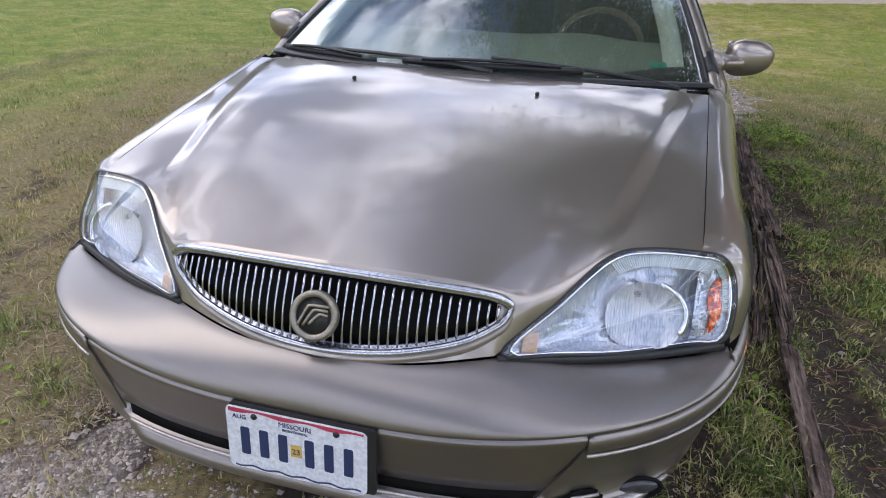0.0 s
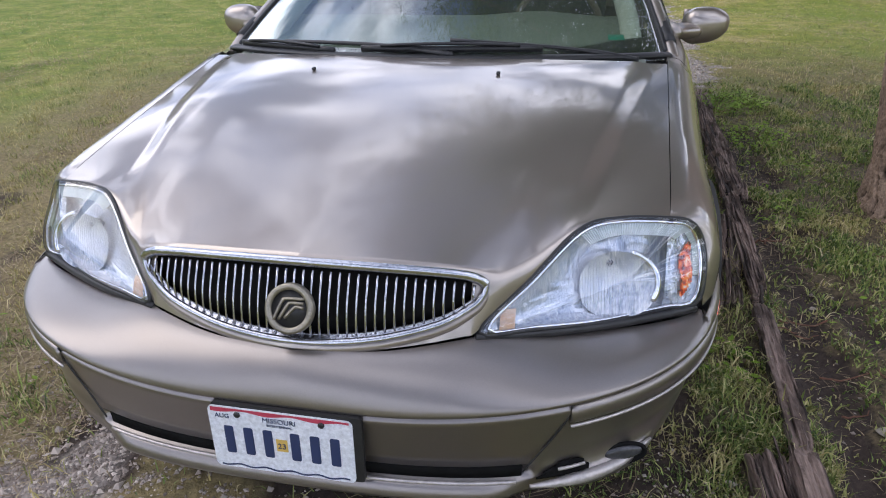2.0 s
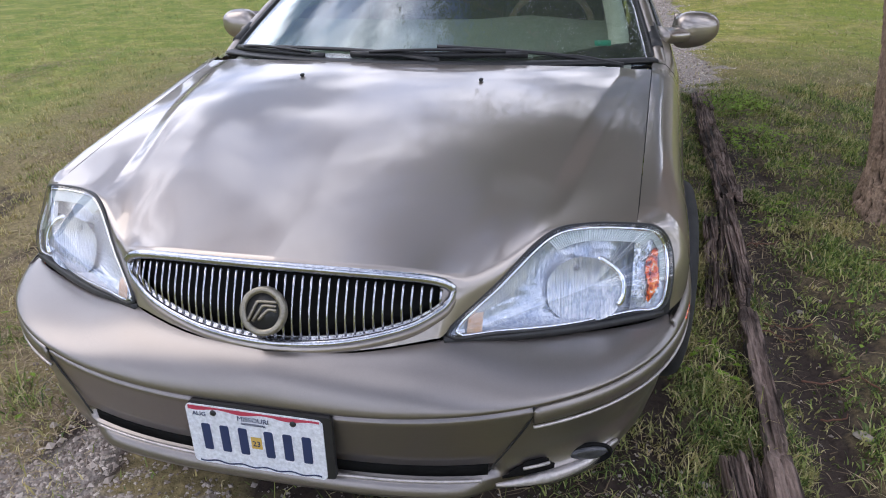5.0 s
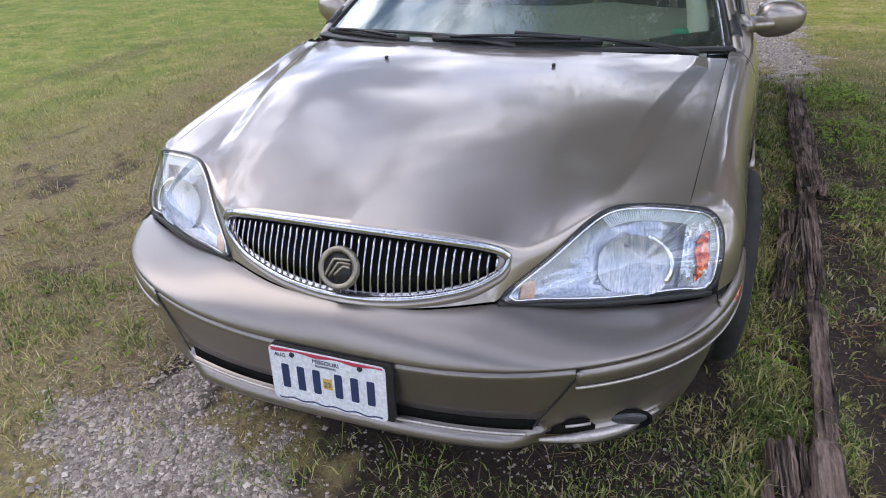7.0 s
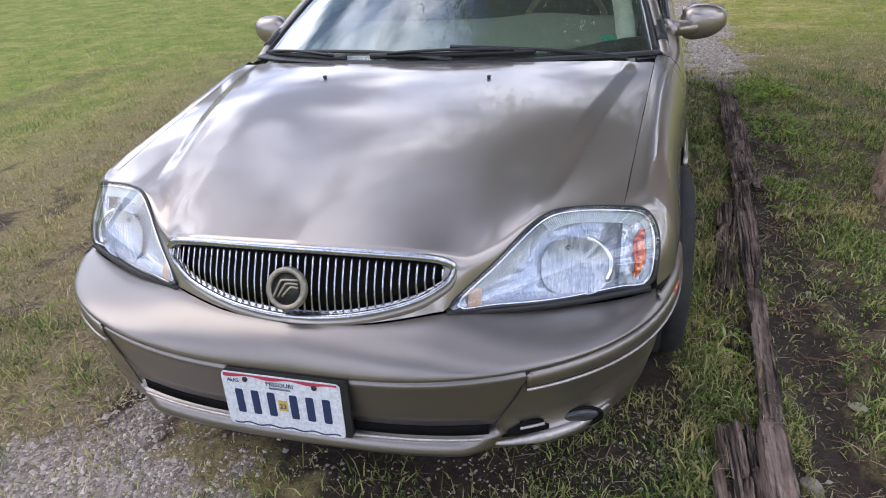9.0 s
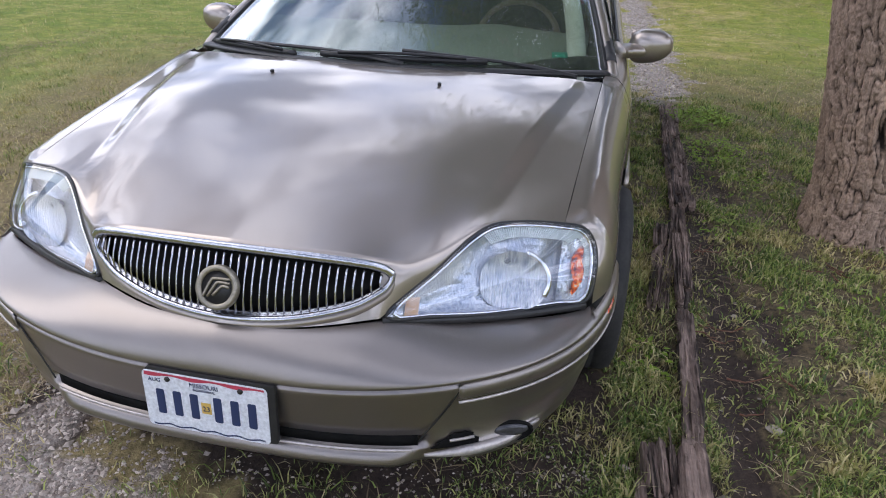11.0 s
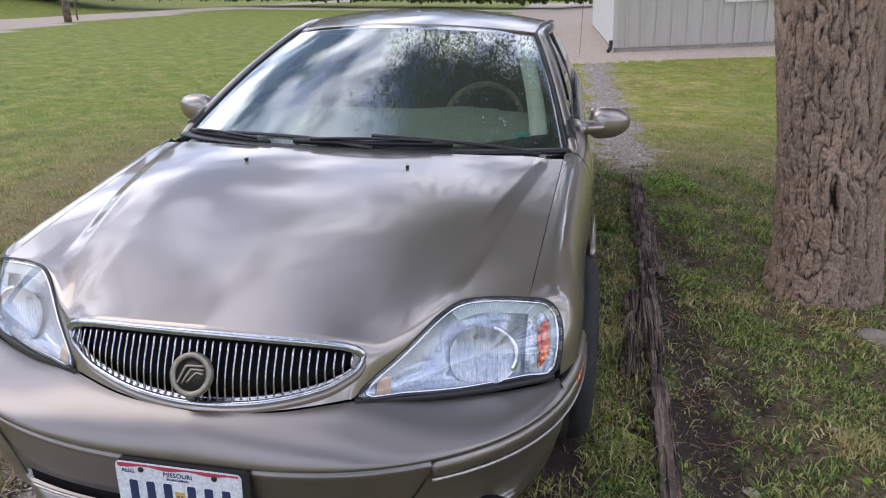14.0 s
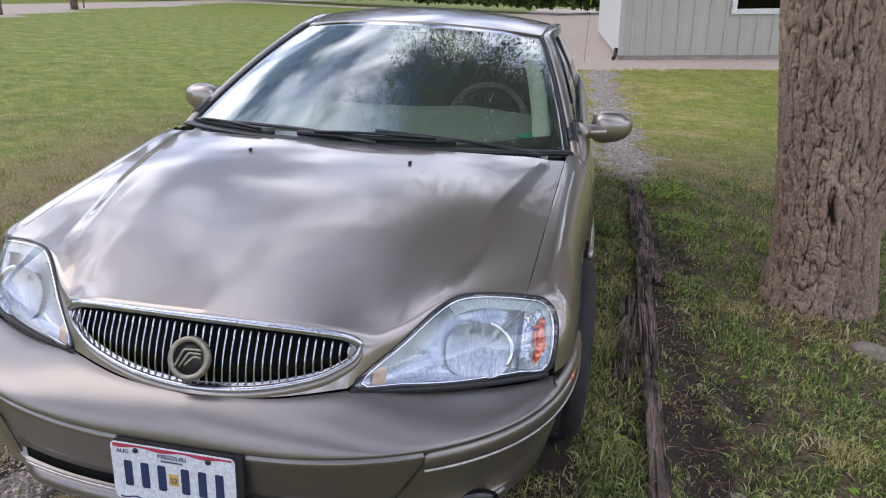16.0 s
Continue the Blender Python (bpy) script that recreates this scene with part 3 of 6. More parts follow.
blades("lawn_grass", 50000, (-8.0, -5.2, -0.5, 5.4), 0.028, 0.0050, 12, lawn_keep, "short green mown lawn grass")
blades("lawn_grass", 90000, (-1.9, 1.3, -0.9, 0.7), 0.036, 0.0042, 9, lambda x, y: np.clip(0.20 - 0.14 * smooth(-0.45, -0.2, x) + 0.9 * wave(x, y, 9.0, 63) + 0.70 * smooth(0.35, 0.8, x), 0.04, 1) * (1 - 0.75 * gravel_at(x, y)) * (1 - 0.4 * dirt_shade_at(x, y)), "thin straggling grass on the gravel", LUSH_GRASS)
# darker grass material here stands for shade under the bumper
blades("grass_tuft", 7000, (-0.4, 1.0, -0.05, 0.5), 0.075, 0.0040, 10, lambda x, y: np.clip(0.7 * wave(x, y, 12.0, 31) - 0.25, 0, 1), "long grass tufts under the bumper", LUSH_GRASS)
blades("straw_litter", 8000, (1.1, 2.1, 0.0, 4.6), 0.032, 0.0036, 13, lambda x, y: np.clip(0.15 + 1.1 * dirt_shade_at(x, y) + 0.3 * wave(x, y, 5.0, 51), 0, 1), "dry straw and dead grass on bare soil", STRAW, 2.6)
blades("straw_litter", 14000, (-2.8, 0.9, -0.7, 1.6), 0.050, 0.0038, 14, lambda x, y: np.clip(0.10 + 0.5 * wave(x, y, 5.0, 52), 0, 1), "dry straw and dead grass among the gravel", STRAW, 2.6)
blades("straw_litter", 60000, (-5.0, -0.8, 0.2, 6.0), 0.042, 0.0040, 15, lambda x, y: np.clip(0.30 + 0.9 * wave(x, y, 3.0, 53), 0, 1), "dry straw and dead grass lying in the lawn", STRAW, 2.6)
blades("straw_litter", 42000, (1.3, 4.2, 0.0, 6.0), 0.040, 0.0036, 16, lambda x, y: np.clip(0.22 + 0.9 * wave(x, y, 3.6, 54) + 0.4 * wave(x, y, 11.0, 56), 0, 1), "dry straw and dead grass lying in the lawn", STRAW, 2.6)
blades("straw_litter", 50000, (-2.4, -0.85, 0.1, 4.0), 0.034, 0.0034, 17, lambda x, y: np.clip(smooth(-2.3, -1.7, x + 0.3 * wave(x, y, 3.0, 55)), 0, 1), "dry brown grass along the side of the car", STRAW, 2.2)
blades("straw_litter", 30000, (1.5, 7.0, 5.0, 12.8), 0.050, 0.0075, 18, lambda x, y: np.clip(0.05 + 0.9 * wave(x, y, 1.7, 57) + 0.5 * wave(x, y, 6.0, 58), 0, 1), "dry straw and dead grass lying in the lawn", STRAW, 2.6)
blades("grass_tuft", 9000, (0.93, 1.22, 0.3, 2.6), 0.050, 0.0040, 11, lambda x, y: np.clip(0.35 + wave(x, y, 6.0, 32), 0, 1), "long grass beside the old timber")


def pebbles(name, n, area, size, seed, keep, label):
    r = np.random.RandomState(seed)
    x, y = r.uniform(area[0], area[1], n), r.uniform(area[2], area[3], n)
    ok = r.uniform(0, 1, n) < keep(x, y)
    x, y = x[ok], y[ok]
    n = len(x)
    s = size * r.gamma(4.0, 0.25, n)
    o = np.array([(1, 0, 0), (-1, 0, 0), (0, 1, 0), (0, -1, 0), (0, 0, 1), (0, 0, -1)], float)
    v = o[None] * r.uniform(0.6, 1.25, (n, 6, 1)) + r.uniform(-0.25, 0.25, (n, 6, 3))
    a = r.uniform(0, 6.28, n)
    c, d = np.cos(a)[:, None], np.sin(a)[:, None]
    v = np.stack([v[..., 0] * c - v[..., 1] * d, v[..., 0] * d + v[..., 1] * c, v[..., 2] * 0.65], -1) * s[:, None, None]
    v += np.stack([x, y, ground_z(x, y) + 0.15 * s], 1)[:, None]
    f = np.array([(0, 2, 4), (2, 1, 4), (1, 3, 4), (3, 0, 4), (2, 0, 5), (1, 2, 5), (3, 1, 5), (0, 3, 5)])
    me = bpy.data.meshes.new(name)
    me.from_pydata(v.reshape(-1, 3).tolist(), [], (np.arange(n)[:, None, None] * 6 + f).reshape(-1, 3).tolist())
    ob = tagged(obj(name, me, PEBBLE, smooth=False), label, "gravel", kind="stuff")
    ob.matrix_basis = SITE
    return ob


PEBBLE = Mat("gravel_stone", (0.3, 0.27, 0.25), 0.9)
_pg = PEBBLE.node("ShaderNodeNewGeometry")
_pr = PEBBLE.ramp(_pg, "Random Per Island", (0.0, (0.17, 0.134, 0.110)), (0.45, (0.390, 0.330, 0.284)), (0.88, (0.55, 0.480, 0.415)), (1.0, (0.70, 0.63, 0.56)))
PEBBLE.color(_pr, "Color").bump(PEBBLE.noise(120.0, 4.0), "Fac", 0.4, 0.003)
pebbles("gravel", 60000, (-1.5, 0.5, -0.8, 0.9), 0.0054, 41, lambda x, y: gravel_at(x, y) * 1.0, "loose pale grey gravel")
pebbles("gravel", 20000, (1.1, 2.0, 4.2, 13.0), 0.007, 42, gravel_at, "loose pale grey gravel")
pebbles("gravel", 700, (1.2, 1.9, 0.2, 3.6), 0.006, 44, lambda x, y: 0.5 * dirt_shade_at(x, y), "small stones on bare soil")
pebbles("gravel", 9000, (-1.2, 1.1, -0.4, 0.6), 0.0042, 45, lambda x, y: np.clip(0.25 + wave(x, y, 8.0, 64), 0, 1) * (1 - gravel_at(x, y)), "dark grit and small stones on bare soil")


# ---- the old timbers beside the car ----
def timber(a, b, width, height, seed, label, splits=5, lengths=(0.14, 0.55), ragged=1.1):
    """A split, weathered beam from a to b: a rotten core and long splintered strands, each its own part."""
    a, b = Vector(a), Vector(b)
    run = (b - a).length
    t = thing("landscape_timber", label, "timber", SITE @ Matrix.Translation(a) @ (b - a).to_track_quat("Y", "Z").to_matrix().to_4x4(), "timbers beside the drive")
    r = np.random.RandomState(seed)

    def strand(cx, cz, w, h, y0, y1, k, rough):
        n, sides = int(24 + (y1 - y0) * 60), 30
        p = np.zeros((n, sides, 3))
        tilt, drift = r.uniform(-0.35, 0.35), r.uniform(-0.012, 0.012)
        for i in range(n):
            f = i / (n - 1)
            y = y0 + (y1 - y0) * f
            end = min(1.0, 0.70 + min(i, n - 1 - i) * 0.10 * (1 + 0.5 * math.sin(k)))
            wob = 0.010 * noise.noise((y * 3.1, seed, 3 * k)) + drift * f
            up = 0.010 * noise.noise((y * 2.3, seed + 5, 3 * k))
            for j in range(sides):
                c, s = math.cos(2 * math.pi * j / sides), math.sin(2 * math.pi * j / sides)
                q = 1.0 / max(abs(c), abs(s)) ** 0.8
                g = 1 + rough * (0.26 * noise.noise((c * 1.7 + seed, s * 1.7 + 5 * k, y * 2.2)) + 0.16 * noise.noise((c * 9, s * 9 + k, y * 24 + seed))) - 0.34 * max(0.0, 1 - 5 * abs(noise.noise((c * 5 + k, s * 5 + seed, y * 1.6)))) - 0.20 * max(0.0, 1 - 5 * abs(noise.noise((c * 11 + seed, s * 11 + k, y * 3.2))))
                dx, dz = c * q * g * w / 2 * end, s * q * g * h / 2 * end
                p[i, j] = (cx + wob + dx - tilt * dz, y, cz + up + dz + tilt * dx)
        bm = grid_bm(p, 0.0, close_v=True)
        bmesh.ops.holes_fill(bm, edges=bm.edges)
        return bm

    part("core", strand(0, height * 0.22, width * 0.92, height * 0.8, 0.01, run, 17, 0.7), ROT, t, "dark rotten core", False)
    for k in range(splits):
        cx = (k + 0.5) / splits * width - width / 2
        y = run * max(0.0, r.uniform(-0.1, 0.12) if splits > 1 else 0.0)
        while y < run * 0.95:
            y1 = min(run * r.uniform(0.97, 1.02), y + r.uniform(*lengths))
            w = width / splits * r.uniform(0.7, 1.35)
            part("strand", strand(cx + r.uniform(-0.006, 0.006), height * r.uniform(0.34, 0.68), w, height * r.uniform(0.5, 0.85), y, y1, k + 10 * y, ragged), TIMBER, t, "", False)
            y = y1 - 0.02 + max(0.0, r.uniform(-0.08, 0.07))
    for k in range(3 * splits):
        y0 = run * r.uniform(0, 0.8)
        part("splinter", strand(r.uniform(-0.5, 0.5) * width, height * r.uniform(0.5, 0.9), r.uniform(0.006, 0.012), r.uniform(0.005, 0.010), y0, y0 + r.uniform(0.06, 0.22), 30 + k, 1.0), TIMBER, t, "", False)
    return t


timber((1.075, -0.12, -0.02), (1.083, 0.54, -0.015), 0.10, 0.095, 3, "dark split end of an old landscape timber sunk in the grass", 4)
timber((1.170, -0.10, -0.02), (1.180, 0.555, -0.01), 0.082, 0.095, 5, "weathered grey landscape timber along the drive", 1, (0.7, 1.2), 0.55)
timber((1.192, 0.575, -0.02), (1.240, 1.34, -0.015), 0.078, 0.090, 23, "weathered grey landscape timber half covered by grass", 1, (0.8, 1.2), 0.85)
timber((1.240, 1.36, -0.01), (1.312, 2.40, -0.01), 0.072, 0.095, 29, "weathered grey landscape timber with a cross crack", 2, (0.4, 0.9), 0.7)
timber((1.140, 1.34, -0.02), (1.225, 2.12, -0.01), 0.095, 0.090, 7, "split landscape timber with dark rot", 4)
timber((1.34, 2.44, -0.02), (1.44, 4.60, -0.02), 0.12, 0.09, 11, "weathered grey landscape timber half sunk in soil", 4)

# ---- the stone by the tree ----
bm = bmesh.new()
bmesh.ops.create_icosphere(bm, subdivisions=4, radius=1.0)
for v in bm.verts:
    g = 1 + 0.25 * noise.noise(v.co * 1.3) + 0.06 * noise.noise(v.co * 5)
    v.co = Vector((v.co.x * 0.085, v.co.y * 0.06, v.co.z * 0.035)) * g
stone = tagged(part("stone", bm, STONE), "flat grey-brown field stone in the grass", "stone")
stone.matrix_basis = SITE @ pose(2.27, 1.86, 0.015, 4, 0, -20)


# ---- small stones and twigs in the grass ----
def small_stone(x, y, sx, sy, sz, turn, seed, label):
    bm = bmesh.new()
    bmesh.ops.create_icosphere(bm, subdivisions=3, radius=1.0)
    for v in bm.verts:
        g = 1 + 0.28 * noise.noise(v.co * 1.4 + Vector((seed, 0, 0))) + 0.08 * noise.noise(v.co * 5)
        v.co = Vector((v.co.x * sx, v.co.y * sy, v.co.z * sz)) * g
    ob = tagged(part("stone", bm, PALE_STONE), label, "stone")
    ob.matrix_basis = SITE @ pose(x, y, float(ground_z(np.array(x), np.array(y))) + 0.3 * sz, 0, 0, turn)


PALE_STONE = mottled("pale_stone", (0.40, 0.35, 0.29), (0.28, 0.24, 0.20), 30.0, 0.9, 0.0, 0.5, 0.003)
small_stone(1.28, 0.42, 0.026, 0.034, 0.016, 30, 1, "pale broken stone on bare soil beside the timber")
small_stone(1.46, 0.73, 0.026, 0.020, 0.006, -15, 2, "flat pale stone in the grass")
small_stone(1.53, 1.27, 0.014, 0.012, 0.009, 50, 3, "small whitish stone on bare soil")
small_stone(1.46, 1.45, 0.013, 0.011, 0.008, 10, 4, "small whitish stone on bare soil")
small_stone(1.84, 1.11, 0.034, 0.022, 0.010, -30, 5, "flat grey-brown stone in the grass")
small_stone(1.20, 0.99, 0.012, 0.016, 0.008, 0, 6, "small whitish stone on bare soil")
TWIG = mottled("twig_bark", (0.22, 0.10, 0.06), (0.14, 0.075, 0.05), 30.0, 0.9, 0.0, 0.4, 0.002)
tw = np.random.RandomState(77)
for x, y, n in ((1.94, 1.87, 5), (1.33, 1.22, 4), (1.45, 2.0, 4), (1.52, 0.95, 3), (-2.3, 1.0, 3)):
    for k in range(n):
        px, py, a, half = x + tw.normal(0, 0.07), y + tw.normal(0, 0.07), tw.uniform(0, 3.14), tw.uniform(0.03, 0.09)
        line = []
        for q in np.linspace(-1, 1, 6):
            lx, ly = px + q * half * math.cos(a) + tw.normal(0, 0.004), py + q * half * math.sin(a) + tw.normal(0, 0.004)
            line.append((lx, ly, float(ground_z(np.array(lx), np.array(ly))) + 0.012 + 0.008 * abs(q)))
        ob = tagged(part("twig", tube_bm(line, [0.0035, 0.0034, 0.003, 0.0028, 0.0024, 0.0015], 6), TWIG), "thin red-brown dead twig lying in the grass", "twig", "fallen twigs")
        ob.matrix_basis = SITE

# ---- the tree ----
def trunk_mesh(path, radii, seed, steps=320, sides=190, rough=1.0, hollow=None):
    """A trunk or limb with braided bark plates along a path. hollow: (angle, height, half width, half height) of an old knot hole."""
    c = spline(path, steps)
    rad = np.interp(np.linspace(0, 1, steps), np.linspace(0, 1, len(radii)), radii)
    p = np.zeros((steps, sides, 3))
    ridge = np.zeros((steps, sides))
    for i in range(steps):
        for j in range(sides):
            a = 2 * math.pi * j / sides
            ca, sa, z = math.cos(a), math.sin(a), c[i][2]
            lump = noise.noise((ca * 1.2, sa * 1.2, z * 1.1 + 2 * seed))
            if rough:
                x, y = ca * 0.22, sa * 0.22
                wx, wy = 0.030 * noise.noise((x * 9, y * 9, z * 6 + seed)), 0.030 * noise.noise((x * 9 + 7, y * 9, z * 6 + seed))
                n1 = abs(noise.noise(((x + wx) * 33, (y + wy) * 33, z * 4.4 + 30 * wx + seed)))
                n2 = abs(noise.noise(((x + wx) * 72, (y + wy) * 72, z * 10.0 + 40 * wy + seed)))
                n3 = noise.noise((x * 110, y * 110, z * 46 + seed))
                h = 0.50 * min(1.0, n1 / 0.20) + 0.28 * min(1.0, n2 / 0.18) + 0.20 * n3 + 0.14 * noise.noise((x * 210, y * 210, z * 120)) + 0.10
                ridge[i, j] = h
                g = 0.030 * rough * (h - 0.5)
            else:
                g = 0.0
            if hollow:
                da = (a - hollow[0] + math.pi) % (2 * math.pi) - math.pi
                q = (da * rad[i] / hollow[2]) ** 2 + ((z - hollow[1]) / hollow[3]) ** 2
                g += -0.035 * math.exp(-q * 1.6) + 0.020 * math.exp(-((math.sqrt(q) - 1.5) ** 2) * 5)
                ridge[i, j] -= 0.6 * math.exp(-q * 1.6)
            flare = 1 + 0.10 * lump
            p[i, j] = (c[i][0] + ca * (rad[i] * flare + g), c[i][1] + sa * (rad[i] * flare + g), z)
    me = bpy.data.meshes.new("trunk")
    idx = np.arange(steps * sides).reshape(steps, sides)
    nxt = np.roll(idx, -1, 1)
    me.from_pydata(p.reshape(-1, 3).tolist(), [], np.stack([idx[:-1], nxt[:-1], nxt[1:], idx[1:]], -1).reshape(-1, 4).tolist())
    # how far a place stands out: the browner furrows and the knot hole are also darkened as shade
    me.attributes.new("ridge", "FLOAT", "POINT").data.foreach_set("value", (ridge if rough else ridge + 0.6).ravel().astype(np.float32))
    return me


TREE = SITE @ Vector((2.19, 2.42, 0.0))
tree = thing("tree", "tall old tree with furrowed grey-brown bark and a forked trunk", "tree", Matrix.Translation(TREE))
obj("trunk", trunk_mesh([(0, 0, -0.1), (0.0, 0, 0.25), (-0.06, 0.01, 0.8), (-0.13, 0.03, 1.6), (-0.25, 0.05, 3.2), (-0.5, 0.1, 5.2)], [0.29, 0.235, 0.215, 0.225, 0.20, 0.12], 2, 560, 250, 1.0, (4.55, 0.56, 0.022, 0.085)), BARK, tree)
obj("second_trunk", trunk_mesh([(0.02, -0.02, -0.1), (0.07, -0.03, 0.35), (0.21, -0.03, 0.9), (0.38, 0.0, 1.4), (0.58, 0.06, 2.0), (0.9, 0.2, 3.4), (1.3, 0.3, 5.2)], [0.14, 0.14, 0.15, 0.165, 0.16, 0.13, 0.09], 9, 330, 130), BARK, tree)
# limbs out of view, several placed to darken reflections in bonnet and windscreen
limbs = [
    [(-0.2, 0.05, 2.6), (-0.8, 0.7, 3.4), (-1.5, 1.3, 4.1), (-2.3, 1.7, 4.5)],
    [(-0.3, 0.07, 3.4), (-0.8, 1.0, 4.1), (-1.4, 2.0, 4.5), (-2.0, 2.9, 4.6)],
    [(-0.4, 0.1, 4.3), (-0.6, 1.2, 4.8), (-0.8, 2.4, 5.0), (-0.9, 3.4, 4.8)],
    [(-0.45, 0.1, 4.8), (-1.0, 0.8, 5.6), (-1.6, 1.7, 6.1), (-2.3, 2.3, 6.2)],
    [(0.9, 0.2, 3.4), (1.5, -0.3, 4.4), (2.3, -0.9, 5.2), (3.0, -1.4, 5.8)],
    [(0.9, 0.2, 3.4), (0.7, 1.0, 4.2), (0.5, 2.0, 4.7), (0.3, 3.0, 4.8)],
    [(-0.12, 0.05, 2.2), (-0.4, 0.5, 3.0), (-0.6, 1.0, 3.6), (-0.8, 1.6, 3.9)],
    [(0.0, 0.05, 2.3), (-0.1, 0.6, 3.0), (-0.1, 1.2, 3.6), (-0.2, 1.9, 3.9)],
    [(0.5, 0.0, 1.9), (1.0, -0.2, 2.9), (1.6, -0.5, 3.6), (2.3, -0.8, 4.0)],
    [(0.58, 0.06, 2.0), (1.3, 0.5, 3.0), (2.1, 0.9, 3.6), (3.0, 1.2, 3.9)],
    [(-0.2, 0.05, 2.6), (-0.8, 0.2, 3.4), (-1.2, 0.5, 4.0), (-1.5, 0.9, 4.3)],
    [(0.3, 0.1, 3.0), (0.1, 0.9, 3.6), (-0.2, 1.7, 4.0), (-0.6, 2.5, 4.1)],
    [(0.4, 0.1, 3.2), (0.5, 1.2, 3.7), (0.4, 2.2, 4.1), (0.2, 3.1, 4.2)],
    [(1.2, 0.3, 4.8), (1.4, 1.0, 5.8), (1.9, 1.9, 6.5), (2.4, 2.8, 7.0)],
    [(-0.5, 0.1, 5.2), (-0.6, 0.5, 6.2), (-0.5, 1.0, 7.4), (-0.3, 1.3, 8.4)],
    [(0.9, 0.2, 3.4), (1.9, 0.4, 4.2), (3.0, 0.6, 4.8), (4.0, 0.8, 5.2)],
]
for path in limbs:
    obj("limb", trunk_mesh(path, [0.10, 0.075, 0.05, 0.02], 5, 30, 14, 0.0), BARK, tree)

LEAF = Mat("leaf", (0.06, 0.10, 0.025), 0.5)
_lg = LEAF.node("ShaderNodeNewGeometry")
_lr = LEAF.ramp(_lg, "Random Per Island", (0.0, (0.045, 0.085, 0.016)), (0.6, (0.090, 0.150, 0.030)), (1.0, (0.160, 0.200, 0.050)))
LEAF.color(_lr, "Color")
_lt, _lm = LEAF.node("ShaderNodeBsdfTranslucent"), LEAF.node("ShaderNodeMixShader", Fac=0.45)
LEAF.link(_lr, "Color", _lt, "Color")
LEAF.link(LEAF.p, "BSDF", _lm, 1)
LEAF.link(_lt, "BSDF", _lm, 2)
LEAF.link(_lm, "Shader", LEAF.n["Material Output"], "Surface")


def crown_bm(limb_list, n_sprays, leaves, size, seed, spread_=0.42):
    """Long hanging sprays of narrow leaves below the limbs."""
    r = np.random.RandomState(seed)
    c = []
    for _ in range(n_sprays):
        path = spline(limb_list[r.randint(len(limb_list))], 24)
        p = path[r.randint(9, 24)] + r.normal(0, spread_, 3) * (1, 1, 0.6)
        length, sway = r.uniform(0.4, 1.5), r.normal(0, 0.16, 2)
        f = np.linspace(0, 1, leaves)[:, None]
        c.append(p + np.concatenate([sway[0] * f, sway[1] * f, -length * f**1.15], 1) + r.normal(0, 0.035, (leaves, 3)))
    c = np.concatenate(c)
    c = c[c[:, 2] > 2.15]
    n = len(c)
    u = r.normal(0, 0.7, (n, 3)) + (0, 0, -1.0)
    u /= np.linalg.norm(u, axis=1)[:, None]
    v = np.cross(u, r.normal(0, 1, (n, 3)))
    v /= np.linalg.norm(v, axis=1)[:, None]
    s = size * r.uniform(0.6, 1.35, (n, 1))
    w = np.cross(u, v) * 0.15 * s
    q = np.stack([c - u * s, c + v * s * 0.30 + w, c + u * s, c - v * s * 0.30 + w], 1).reshape(-1, 3)
    me = bpy.data.meshes.new("crown")
    me.from_pydata(q.tolist(), [], np.arange(4 * n).reshape(-1, 4).tolist())
    return me


obj("crown", crown_bm(limbs, 4000, 34, 0.028, 4), LEAF, tree, "hanging sprays of small green leaves", False)
# unseen limb added to close a bright gap in the bonnet's reflection
fill_limb = [(-0.45, 0.1, 4.6), (-0.5, 0.4, 4.9), (-0.5, 0.9, 5.1), (-0.6, 1.5, 5.4)]
obj("limb", trunk_mesh(fill_limb, [0.08, 0.06, 0.04, 0.02], 5, 30, 14, 0.0), BARK, tree)
obj("crown", crown_bm([fill_limb], 330, 34, 0.028, 6), LEAF, tree, "hanging sprays of small green leaves", False)

# ---- the house behind ----
HOUSE = Matrix.Translation((1.90, 15.2, 0.0)) @ pose(0, 0, 0, 0, 0, 0.5)
house = thing("house", "small grey board-and-batten house with white window trim", "house", HOUSE)
L, D, H = 9.0, 11.0, 2.9
part("footing", box_bm(L - 0.05, D - 0.05, 0.20, 0.01, 1, Matrix.Translation((L / 2, D / 2, 0.0))), FOUND, house, "", False)
WX0, WX1, WZ0, WZ1 = 2.44, 4.64, 1.06, 2.15


def wall_panel(x0, x1, z0, z1):
    return box_bm(x1 - x0, 0.12, z1 - z0, 0.0, 1, Matrix.Translation(((x0 + x1) / 2, 0.06, (z0 + z1) / 2)))


for q in ((0, WX0, 0.09, H), (WX1, L, 0.09, H), (WX0, WX1, 0.09, WZ0), (WX0, WX1, WZ1, H)):
    part("wall_panel", wall_panel(*q), SIDING, house, "grey vertical board siding", False)
part("side_wall", box_bm(0.12, D - 0.13, H - 0.09, 0, 1, Matrix.Translation((0.06, D / 2 + 0.065, (H + 0.09) / 2))), WHITE, house, "pale side wall", False)
part("side_wall", box_bm(0.12, D - 0.13, H - 0.09, 0, 1, Matrix.Translation((L - 0.06, D / 2 + 0.065, (H + 0.09) / 2))), SIDING, house, "", False)
part("back_wall", box_bm(L - 0.26, 0.12, H - 0.09, 0, 1, Matrix.Translation((L / 2, D - 0.06, (H + 0.09) / 2))), SIDING, house, "", False)
bat = box_bm(0.045, 0.050, H - 0.10, 0.004, 1)
